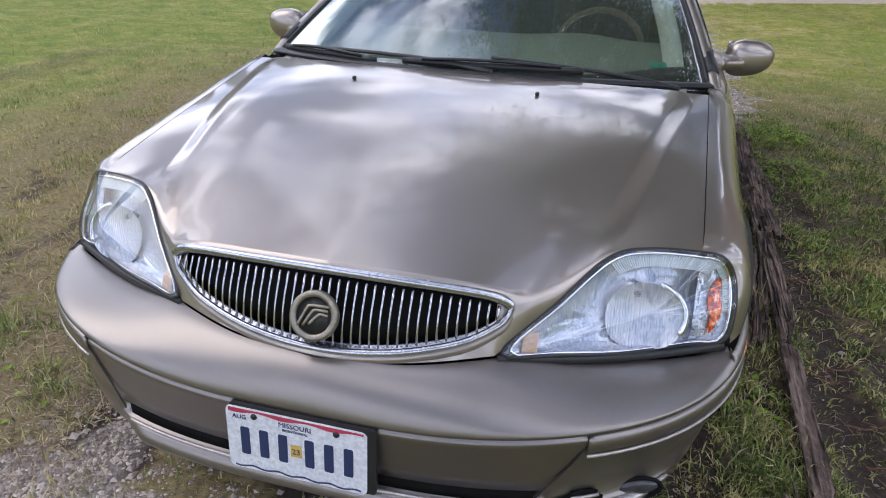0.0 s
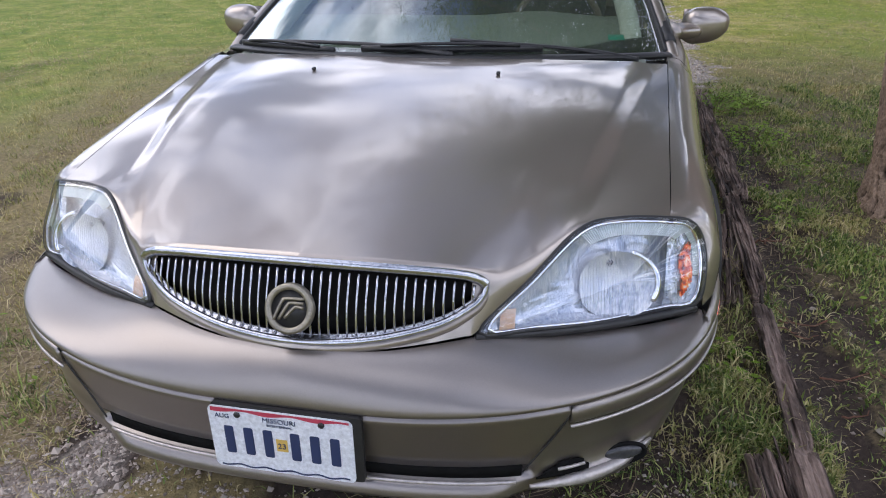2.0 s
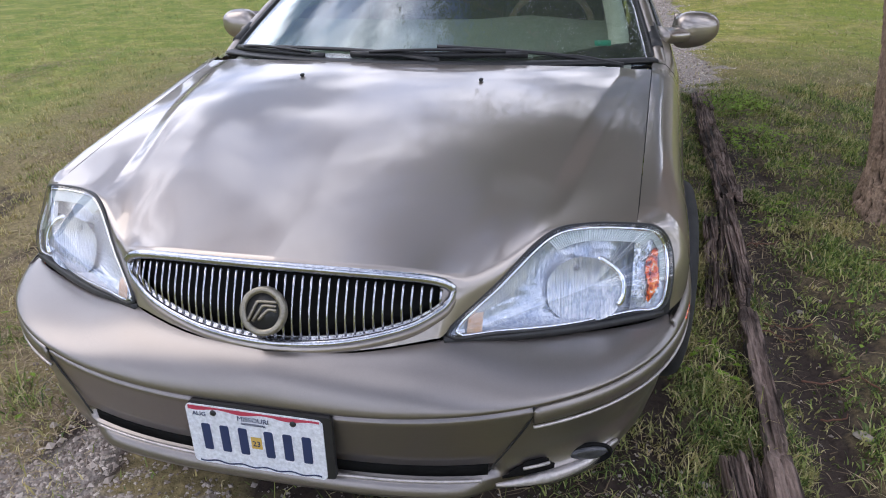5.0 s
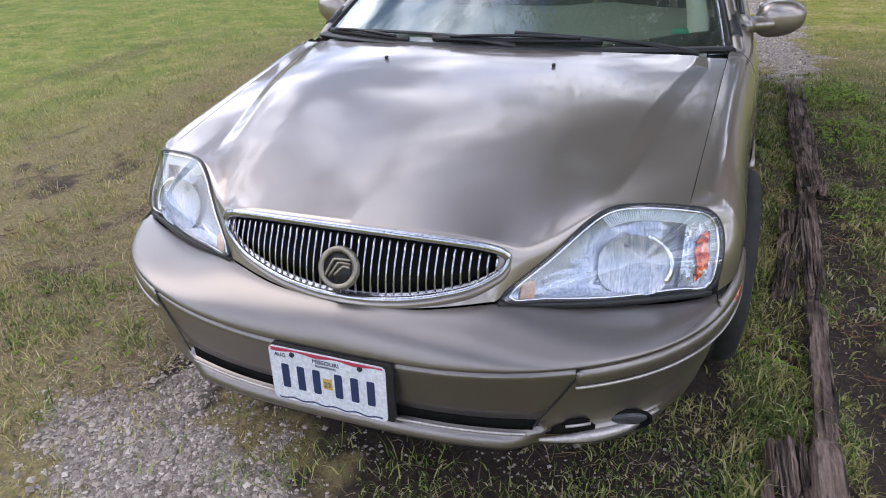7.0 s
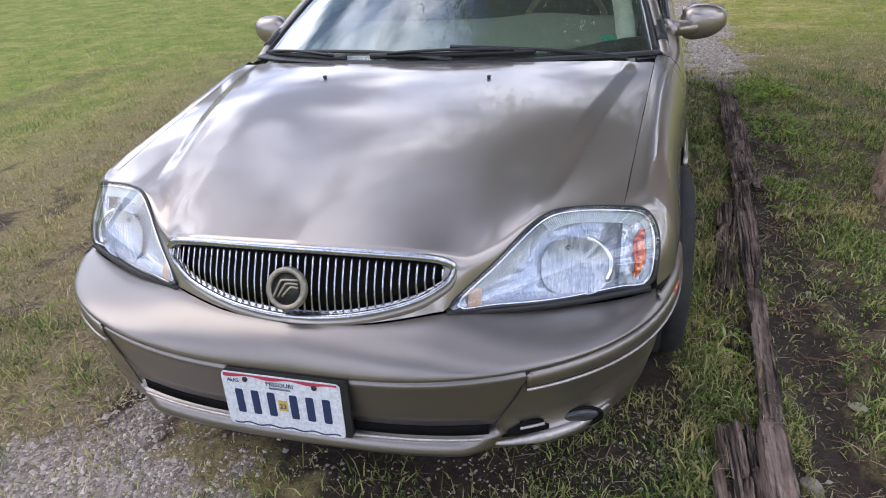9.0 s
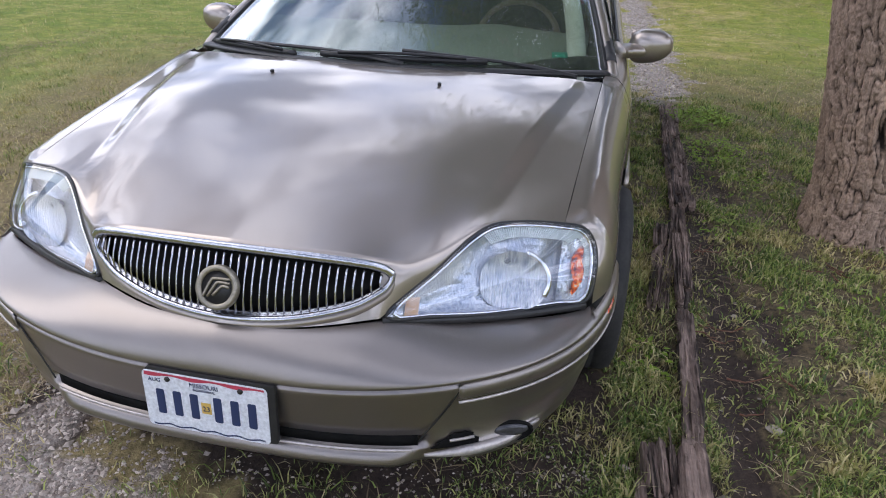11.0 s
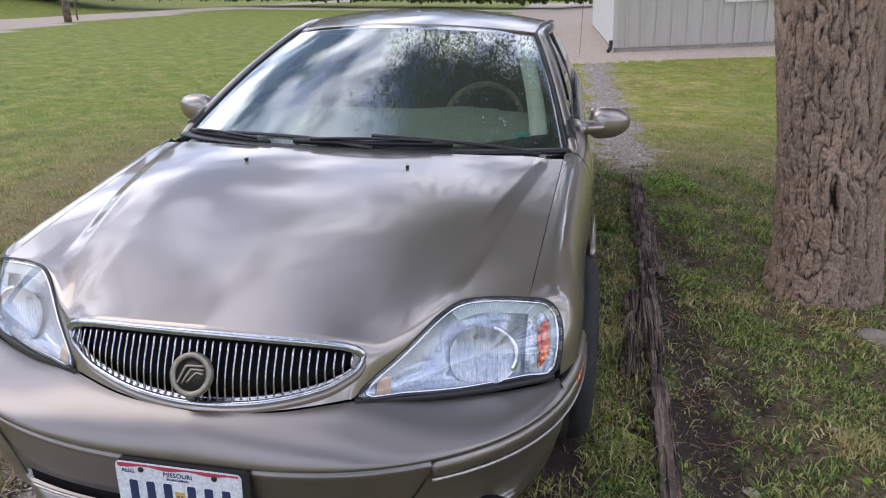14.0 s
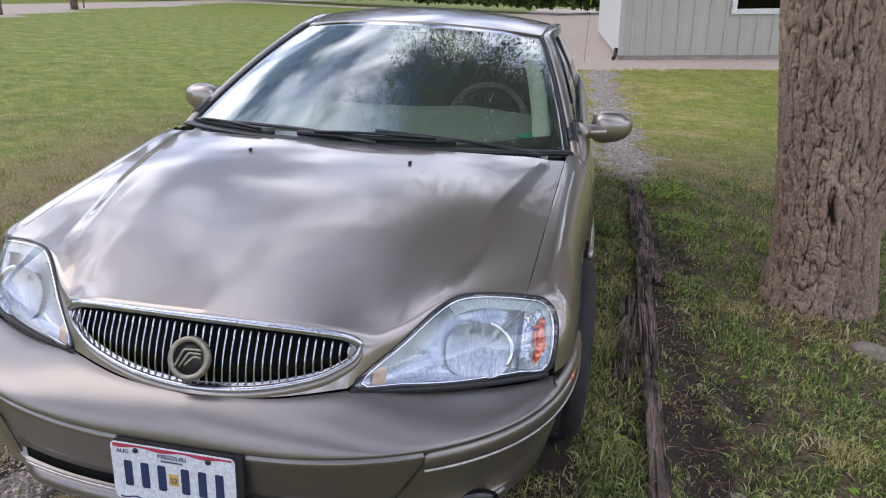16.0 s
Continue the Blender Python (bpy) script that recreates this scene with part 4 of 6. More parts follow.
bat_me = bpy.data.meshes.new("batten")
bat.to_mesh(bat_me)
bat.free()
short = box_bm(0.045, 0.050, WZ0 - 0.21, 0.004, 1)
short_me = bpy.data.meshes.new("batten")
short.to_mesh(short_me)
short.free()
for k in range(30):
    x = 0.28 + 0.33 * k
    low = WX0 - 0.12 < x < WX1 + 0.12
    if x > L - 0.1:
        break
    b = obj("batten", short_me if low else bat_me, SIDING, house, "", False)
    b.location = (x, -0.018, 0.095 + ((WZ0 - 0.21) if low else (H - 0.10)) / 2)
part("corner_board", box_bm(0.11, 0.03, H - 0.10, 0.003, 1, Matrix.Translation((0.045, -0.016, (H + 0.10) / 2))), SIDING, house, "", False)
win = new("window")
win.parent = house
for name, sx, sz, x, z in (("sill", WX1 - WX0 + 0.22, 0.11, (WX0 + WX1) / 2, WZ0 - 0.055), ("head", WX1 - WX0 + 0.22, 0.11, (WX0 + WX1) / 2, WZ1 + 0.055), ("jamb", 0.11, WZ1 - WZ0, WX0 - 0.055, (WZ0 + WZ1) / 2), ("jamb", 0.11, WZ1 - WZ0, WX1 + 0.055, (WZ0 + WZ1) / 2), ("mullion", 0.04, WZ1 - WZ0, (WX0 + WX1) / 2, (WZ0 + WZ1) / 2)):
    part(name, box_bm(sx, 0.06, sz, 0.004, 1, Matrix.Translation((x, -0.02 if name != "mullion" else 0.04, z))), WHITE, win, "white painted trim", False)
part("curtain", grid_bm(np.array([[(x, 0.16 + 0.025 * math.sin(x * 38), z) for z in (WZ0 - 0.1, WZ1 + 0.1)] for x in np.linspace(WX0 - 0.1, WX1 + 0.1, 90)]), 0.004), SEAT, win, "dark curtain behind the glass")
part("pane", box_bm(WX1 - WX0, 0.006, WZ1 - WZ0, 0, 1, Matrix.Translation(((WX0 + WX1) / 2, 0.05, (WZ0 + WZ1) / 2))), DARKGLASS, win, "dark glass pane", False)
roof_p = np.array([[(x, y, H + 0.0 + 0.35 * (D / 2 + 0.4 - abs(y - D / 2))) for y in (-0.4, D / 2, D + 0.4)] for x in (-0.4, L + 0.4)])
part("roof", grid_bm(roof_p, 0.12), SHINGLE, house, "dark shingle roof", False)
part("downspout", tube_bm([(-0.05, 0.06, 0.26), (-0.05, 0.05, 0.16), (-0.07, -0.04, 0.08), (-0.11, -0.16, 0.05)], 0.045, 10), BLACK, house, "black drain elbow at the corner")

# ---- far things: post, shrubs ----
def post(x, y, h, r):
    t = thing("roadside_post", "dark weathered post at the edge of the lawn", "post", SITE @ Matrix.Translation((x, y, 0)))
    part("shaft", tube_bm([(0, 0, -0.3), (0, 0, h * 0.5), (0.01, 0, h)], [r, r * 0.95, r * 0.9], 12), TIMBER, t)
    return t


post(-20.3, 26.1, 1.6, 0.16)
post(-21.2, 27.9, 1.6, 0.035)


def roadside_sign(ax, ay, bx, by):
    """A low board across two posts."""
    w, turn = math.hypot(bx - ax, by - ay), math.atan2(by - ay, bx - ax)
    t = thing("roadside_sign", "low sign with a dark panel on two weathered posts", "sign", SITE @ Matrix.Translation((ax, ay, 0)) @ Matrix.Rotation(turn, 4, "Z"))
    for px in (0, w):
        part("post", tube_bm([(px, 0, -0.3), (px + 0.01, 0, 0.6), (px, 0, 1.35)], [0.07, 0.065, 0.06], 10), TIMBER, t)
    board = part("board", box_bm(w, 0.04, 0.46, 0.008, 2, Matrix.Translation((w / 2, -0.085, 1.10))), SIGN_WHITE, t, "pale sign board")
    part("panel", box_bm(w - 0.16, 0.02, 0.32, 0.004, 2, Matrix.Translation((w / 2, -0.108, 1.08))), SIGN_DARK, board, "dark blue-grey panel")
    return t


SIGN_WHITE = mottled("sign_white", (0.62, 0.62, 0.60), (0.74, 0.74, 0.72), 6.0, 0.6)
SIGN_DARK = mottled("sign_dark", (0.030, 0.040, 0.065), (0.060, 0.075, 0.105), 9.0, 0.5)
roadside_sign(-18.27, 18.62, -18.88, 20.49)


def shrub(x, y, sx, sy, h, n, seed):
    r = np.random.RandomState(seed)
    out, faces = [], []
    for _ in range(n):
        a, b = r.uniform(0, 6.28), r.uniform(0, 1) ** 0.5
        z = h * r.uniform(0.02, 1) ** 0.8
        k = math.sqrt(max(0.05, 1 - (z / h) ** 2)) * (1 + 0.25 * math.sin(3 * a + seed))
        c = np.array([sx * b * k * math.cos(a), sy * b * k * math.sin(a), z])
        u, v = r.normal(0, 1, 3), r.normal(0, 1, 3)
        u, v = u / np.linalg.norm(u) * 0.34, v / np.linalg.norm(v) * 0.22
        i = len(out)
        out += [c - u, c + v, c + u, c - v]
        faces.append((i, i + 1, i + 2, i + 3))
    t = thing("shrub", "tall dense dark green bushes, partly added out of view to darken reflections", "shrub", SITE @ Matrix.Translation((x, y, 0)), "shrubs beyond the drive")
    me = bpy.data.meshes.new("foliage")
    me.from_pydata([tuple(q) for q in out], [], faces)
    obj("foliage", me, LEAF, t, "", False)
    return t


# unseen row behind the house, added to darken the bonnet's reflection
for k in range(6):
    shrub(6.5 + 3.4 * k, 31 + math.sin(2 * k), 2.6, 2.4, 13.0 + 1.5 * math.sin(3 * k), 4200, 120 + k)
# unseen row along the left, added to darken the bonnet's left crease
for k in range(16):
    shrub(-58 + 2.0 * math.sin(2.3 * k), 47 - 5.2 * k, 2.6, 3.6, 9.5 + 1.6 * math.sin(3 * k + 1), 4200, 90 + k)
# bushes beyond the far drive, made taller out of view to darken the roof
for k in range(-7, 9):
    shrub(-24 + 3.6 * k, 53 + 1.5 * math.sin(2 * k), 3.0, 2.2, 12.5 + 2.0 * math.sin(3 * k), 6500, 60 + k)


# a thin guy wire with a bright sleeve at the yard's edge, built as a short upright
stake = thing("guy_wire", "thin guy wire with a yellow-green sleeve", "marker", SITE @ Matrix.Translation((1.15, 15.1, float(ground_z(np.array(1.15), np.array(15.1))))))
part("wire", tube_bm([(0, 0, -0.1), (0, 0, 2.2)], 0.004, 6), BLACK, stake, "thin dark wire")
part("sleeve", tube_bm([(0, 0, 1.20), (0, 0, 1.55)], 0.011, 8), SLEEVE, stake, "yellow-green plastic sleeve")


# broad-leaved weeds along the bank
def weeds(name, spots, seed, label):
    r = np.random.RandomState(seed)
    out, faces = [], []
    for x, y, rad, n, h in spots:
        for _ in range(n):
            a, d = r.uniform(0, 6.28), rad * math.sqrt(r.uniform(0, 1))
            px, py = x + d * math.cos(a), y + d * math.sin(a)
            c = np.array([px, py, float(ground_z(np.array(px), np.array(py))) + h * r.uniform(0.2, 1.0)])
            b, s = r.uniform(0, 6.28), r.uniform(0.008, 0.020)
            u = np.array([math.cos(b), math.sin(b), r.uniform(-0.3, 0.5)]) * s
            v = np.array([-math.sin(b), math.cos(b), r.uniform(-0.2, 0.2)]) * s * 0.5
            i = len(out)
            out += [c - u, c + v, c + u - np.array([0, 0, 0.3 * s]), c - v]
            faces.append((i, i + 1, i + 2, i + 3))
    me = bpy.data.meshes.new(name)
    me.from_pydata([tuple(q) for q in out], [], faces)
    ob = tagged(obj(name, me, WEED, None, "", False), label, "weeds", kind="stuff")
    ob.matrix_basis = SITE
    return ob


weeds("weeds", [(1.62, 4.2, 0.25, 600, 0.10), (1.60, 3.5, 0.25, 420, 0.07), (1.75, 2.9, 0.3, 90, 0.04), (1.55, 2.3, 0.15, 50, 0.04), (2.3, 3.4, 0.8, 130, 0.03), (1.08, 1.0, 0.14, 50, 0.04), (2.0, 1.1, 0.6, 70, 0.02), (-1.3, 0.55, 0.4, 60, 0.02)], 71, "low broad-leaved green weeds")

# ---- the car ----
car = thing("sedan", "champagne-beige four-door sedan parked on the grass with a chrome waterfall grille", "car", SITE.copy())
NOSE_Y, NOSE_D, NOSE_W, NOSE_N = 0.015, 0.80, 0.89, 3.0


def nose_y(x):
    """The bow of the bumper in plan: how far back its face lies at x."""
    u = np.clip(np.abs(x) / NOSE_W, 0, 0.9999)
    return NOSE_Y + NOSE_D * (1 - (1 - u**NOSE_N) ** (1 / NOSE_N))


def side_x(y):
    """The widest half width of the body at y."""
    s = np.clip((y - NOSE_Y) / NOSE_D, 0, 1)
    front = NOSE_W * (1 - (1 - s) ** NOSE_N) ** (1 / NOSE_N)
    return front + 0.065 * smooth(0.65, 1.8, y) - 0.10 * smooth(3.6, 5.0, y)


def gap_line(y):
    """The joint of bonnet and wing."""
    s = np.clip((y - 0.415) / 0.985, 0, 1.2)
    return 0.735 + 0.070 * s, 0.766 + 0.122 * s**0.85


def crown_z(y):
    s = np.clip((y - 0.17) / 1.1, 0, 1)
    return 0.755 + 0.178 * (1 - (1 - s) ** 1.9) + 0.307 * np.minimum(y - 0.17, 0)


def crease(x, y):
    """A pressed crease on either side, from the lamp's inner corner to the windscreen pillar: how far it lowers the bonnet."""
    xc = 0.525 + 0.19 * np.clip((y - 0.32) / 0.9, -0.1, 1.05)
    d = np.abs(x) - xc
    return 0.016 * smooth(0.30, 0.62, y) * smooth(1.80, 0.75, y) * (0.4 * smooth(-0.032, 0.032, d) + 0.6 * np.clip((d + 0.024) / 0.048, 0, 1))


def hood_z(x, y):
    xg, zg = gap_line(np.maximum(y, 0.3))
    zg = np.where(y < 0.415, 0.766 - 0.22 * (0.415 - y), zg)
    u = np.abs(x) / xg
    drop = crown_z(y) - zg - crease(xg, y)
    return crown_z(y) - drop * (0.5 * u**2 + 0.5 * u**4) - crease(x, y)


LAMP_TIP, LAMP_IN, LAMP_TOP, LAMP_OUT, LAMP_LOW = (0.366, 0.163, 0.606), (0.546, 0.345, 0.758), (0.735, 0.418, 0.766), (0.816, 0.452, 0.698), (0.808, 0.378, 0.588)


def hood_edge(x):
    """The lower front edge of the bonnet: along the bumper, then up the lamp's inner edge and along its top."""
    line = even(spline([(0, 0.072, 0.587), (0.18, 0.095, 0.590), (0.33, 0.146, 0.601), (0.365, 0.166, 0.612), (0.455, 0.252, 0.690), (0.546, 0.345, 0.756), (0.64, 0.392, 0.768), (0.735, 0.415, 0.766)], 90), 200)
    a = np.abs(x)
    return np.stack([np.interp(a, line[:, 0], line[:, k]) for k in (1, 2)], -1)


def hood_rear(x):
    a = np.abs(x) / 0.80
    return 1.20 + 0.20 * a**2


GR_TOP = [(-0.374, 0.199, 0.701), (-0.353, 0.194, 0.717), (-0.30, 0.183, 0.729), (-0.15, 0.160, 0.742), (0, 0.152, 0.746), (0.15, 0.160, 0.742), (0.30, 0.183, 0.729), (0.353, 0.194, 0.717), (0.374, 0.199, 0.701)]
GR_LOW = [(0.374, 0.199, 0.701), (0.369, 0.191, 0.682), (0.347, 0.175, 0.661), (0.28, 0.141, 0.632), (0.15, 0.105, 0.607), (0, 0.092, 0.597), (-0.15, 0.105, 0.607), (-0.28, 0.141, 0.632), (-0.347, 0.175, 0.661), (-0.369, 0.191, 0.682), (-0.374, 0.199, 0.701)]
top_line, low_line = spline(GR_TOP, 120), spline(GR_LOW[::-1], 120)


def at_x(line, x):
    return np.array([np.interp(x, line[:, 0], line[:, k]) for k in range(3)])


# the line from which the bonnet's main surface runs back: behind the grille's top, then along the lamp
FRONT = even(spline([(0, 0.158, 0.750), (0.15, 0.166, 0.746), (0.28, 0.185, 0.736), (0.353, 0.204, 0.722), (0.40, 0.228, 0.713), (0.455, 0.280, 0.728), (0.50, 0.325, 0.750), (0.546, 0.366, 0.769), (0.64, 0.408, 0.777), (0.735, 0.428, 0.769)], 120), 240)


def bonnet_sheet(na=50, nv=44):
    """The smoothest sheet that meets the front line, the wing's joint, the rear edge and the bonnet's crown: points [a, v, 3] of its left half."""
    a, v = np.linspace(0, 1, na), np.linspace(0, 1, nv)
    x0 = a * 0.735
    yf, zf = (np.interp(x0, FRONT[:, 0], FRONT[:, k]) for k in (1, 2))
    yr = hood_rear(a * 0.80)
    Y = yf[:, None] + (yr - yf)[:, None] * v[None]
    X = a[:, None] * gap_line(np.maximum(Y, 0.415))[0]
    n = na * nv
    idx = np.arange(n).reshape(na, nv)
    N, rhs = np.zeros((n, n)), np.zeros(n)
    ha, hv = 0.0147, 0.022

    def bend(rows, weights, w):
        """Adds one squared second difference for each row of point numbers."""
        for p, cp in zip(rows, weights):
            for q, cq in zip(rows, weights):
                np.add.at(N, (p, q), w * cp * cq)

    left = np.concatenate([idx[1:2], idx[:-2]])
    bend([left.ravel(), idx[:-1].ravel(), idx[1:].ravel()], (1, -2, 1), 1 / ha**4)
    bend([idx[:, :-2].ravel(), idx[:, 1:-1].ravel(), idx[:, 2:].ravel()], (1, -2, 1), 1 / hv**4)
    bend([idx[1:, 1:].ravel(), idx[:-1, 1:].ravel(), idx[1:, :-1].ravel(), idx[:-1, :-1].ravel()], (1, -1, -1, 1), 2 / (ha * hv) ** 2)

    def hold(which, z, w):
        np.add.at(N, (which, which), w)
        np.add.at(rhs, which, w * z)

    strong = 3e10
    hold(idx[:, 0], zf + crease(X[:, 0], Y[:, 0]), strong)
    hold(idx[-1], gap_line(Y[-1])[1] + crease(X[-1], Y[-1]), strong)
    hold(idx[:, -1], hood_z(X[:, -1], Y[:, -1]) + crease(X[:, -1], Y[:, -1]), strong)
    hold(idx[0], crown_z(Y[0]), 1e8)
    rear = Y > 0.85
    hold(idx[rear], (hood_z(X, Y) + crease(X, Y))[rear], 2e7)
    sheet = np.stack([X, Y, np.linalg.solve(N, rhs).reshape(na, nv)], -1)
    sheet = np.stack([spline(row, 90) for row in sheet])
    sheet = np.stack([spline(sheet[:, k], 150) for k in range(90)], 1)
    sheet[..., 2] -= crease(sheet[..., 0], sheet[..., 1])
    return sheet


def make_hood():
    sheet = bonnet_sheet()
    rows = []
    for col in sheet:
        x = float(col[0, 0])
        y0, z0 = hood_edge(x)
        p2, tan = col[0, 1:], (col[1, 1:] - col[0, 1:])
        run = p2[0] - y0
        w = float(smooth(0.33, 0.42, x))
        roll = np.array([y0 + 0.22 * run, p2[1] - 0.78 * run * tan[1] / max(tan[0], 1e-6)])
        flat = (np.array([y0, z0]) + p2) / 2
        p1 = flat * (1 - w) + roll * w
        lip = [(1 - q) ** 2 * np.array([y0, z0]) + 2 * q * (1 - q) * p1 + q * q * p2 for q in np.linspace(0, 1, 16)[:-1]]
        rows.append(np.concatenate([[(x, p[0], p[1]) for p in lip], col]))
    rows = np.array(rows)
    rows = np.concatenate([rows[:0:-1] * [-1, 1, 1], rows])
    bm = grid_bm(rows, 0.0)
    # the opening for the grille
    gone = []
    for f in bm.faces:
        c = f.calc_center_median()
        if abs(c.x) < 0.345 and c.y < 0.24 and all(at_x(low_line, v.co.x)[2] - 0.004 < v.co.z < at_x(top_line, v.co.x)[2] - 0.001 for v in f.verts):
            gone.append(f)
    bmesh.ops.delete(bm, geom=gone, context="FACES")
    return bm


hood = part("bonnet", make_hood(), PAINT, car, "metallic beige bonnet mirroring the clouds")
for sx in (-1, 1):
    part("washer_nozzle", box_bm(0.012, 0.015, 0.010, 0.004, 2, Matrix.Translation((sx * 0.288, 1.043, float(hood_z(0.288, 1.043)) + 0.005))), BLACK, hood, "small black washer nozzle")


# bumper
LEDGE = spline([(0, 0.070, 0.583), (0.18, 0.093, 0.586), (0.32, 0.140, 0.595), (0.40, 0.186, 0.594), (0.52, 0.240, 0.576), (0.66, 0.290, 0.567), (0.77, 0.345, 0.566), (0.83, 0.400, 0.566)], 120)


def bumper_top(x, y):
    """Where the bumper's top edge lies, for a station (x, y) of its plan."""
    a = abs(x)
    if a > 0.83:
        return (x * 0.995, y + 0.002, 0.566)
    return (x, float(np.interp(a, LEDGE[:, 0], LEDGE[:, 1])), float(np.interp(a, LEDGE[:, 0], LEDGE[:, 2])))


plan = [(x, float(nose_y(x))) for x in np.linspace(0, 0.86, 160)]
plan += [(float(side_x(y)), y) for y in np.linspace(plan[-1][1] + 0.005, 0.665, 30)]
plan = even(plan, 90)
plan = np.concatenate([plan[::-1] * [-1, 1], plan[1:]])


def out_dir(i):
    a, b = plan[max(i - 1, 0)], plan[min(i + 1, len(plan) - 1)]
    d = (b - a) / np.linalg.norm(b - a)
    return np.array([d[1], -d[0]])


BUMPER = [(0.530, 0.000), (0.510, 0.009), (0.500, 0.012), (0.494, 0.012), (0.491, 0.009), (0.4895, 0.003), (0.487, 0.003), (0.4845, 0.009), (0.479, 0.011), (0.468, 0.008), (0.430, 0.003), (0.385, -0.004), (0.356, -0.008), (0.352, -0.045), (0.327, -0.045), (0.323, 0.002), (0.318, 0.010), (0.300, 0.022), (0.288, 0.018), (0.275, -0.02), (0.250, -0.08)]


def bumper_point(i, z, off):
    """A point of the bumper's face: at plan station i, height z at the middle, pushed out by off."""
    x, y = plan[i]
    rise = 0.045 * smooth(0.15, 0.85, abs(x)) * np.clip((z - 0.25) / 0.25, 0, 1.1)
    n = out_dir(i)
    # the lower corners tuck in under the rub strip
    off = off - 0.022 * smooth(0.50, 0.85, abs(x)) * smooth(0.44, 0.32, z)
    return (x + n[0] * off, y + n[1] * off, z + rise)


def make_bumper():
    rows = []
    for i, (x, y) in enumerate(plan):
        col = []
        t = bumper_top(x, y)
        slot = smooth(0.50, 0.46, abs(x))
        p0, p3 = np.array(t), np.array(bumper_point(i, *BUMPER[2]))
        reach = np.linalg.norm((p3 - p0)[:2])
        n = np.append(out_dir(i), 0.0)
        p1 = p0 + n * 0.42 * reach - np.array([0, 0, 0.10 * (p0[2] - p3[2])])
        p2 = p3 - n * 0.10 * reach + np.array([0, 0, 0.45 * (p0[2] - p3[2])])
        for s in np.linspace(0, 1, 13)[:-1]:
            col.append(tuple((1 - s) ** 3 * p0 + 3 * s * (1 - s) ** 2 * p1 + 3 * s * s * (1 - s) * p2 + s**3 * p3))
        for z, off in BUMPER[2:]:
            if off < -0.02 and z > 0.3:
                off = off * slot - 0.006 * (1 - slot)
            elif 0.28 < z < 0.325:
                a = abs(x)
                lip = smooth(0.52, 0.40, a) + 0.7 * smooth(0.52, 0.60, x) * smooth(0.80, 0.70, x)
                off = off * lip - (0.006 + 0.3 * (0.325 - z)) * (1 - lip)
            col.append(bumper_point(i, z, off))
        rows.append(col)
    return grid_bm(np.array(rows), 0.0)


bumper = part("front_bumper", make_bumper(), BUMPER_PAINT, car, "body-coloured front bumper with a rub strip and lower air slot")


def band(i0, i1, z0, z1, off, steps=5, taper=0.0):
    rows = []
    for i in range(i0, i1 + 1):
        k = (i - i0) / max(i1 - i0, 1)
        rows.append([bumper_point(i, z, off * min(1.0, 0.3 + 6 * q, 0.3 + 6 * (1 - q)) ) for q, z in ((q, z0 + (z1 - z0) * q) for q in np.linspace(0, 1, steps))])
    return grid_bm(np.array(rows), 0.006)


def station(x):
    return int(np.argmin(np.abs(plan[:, 0] - x) + (plan[:, 1] > 0.6) * 0.5))


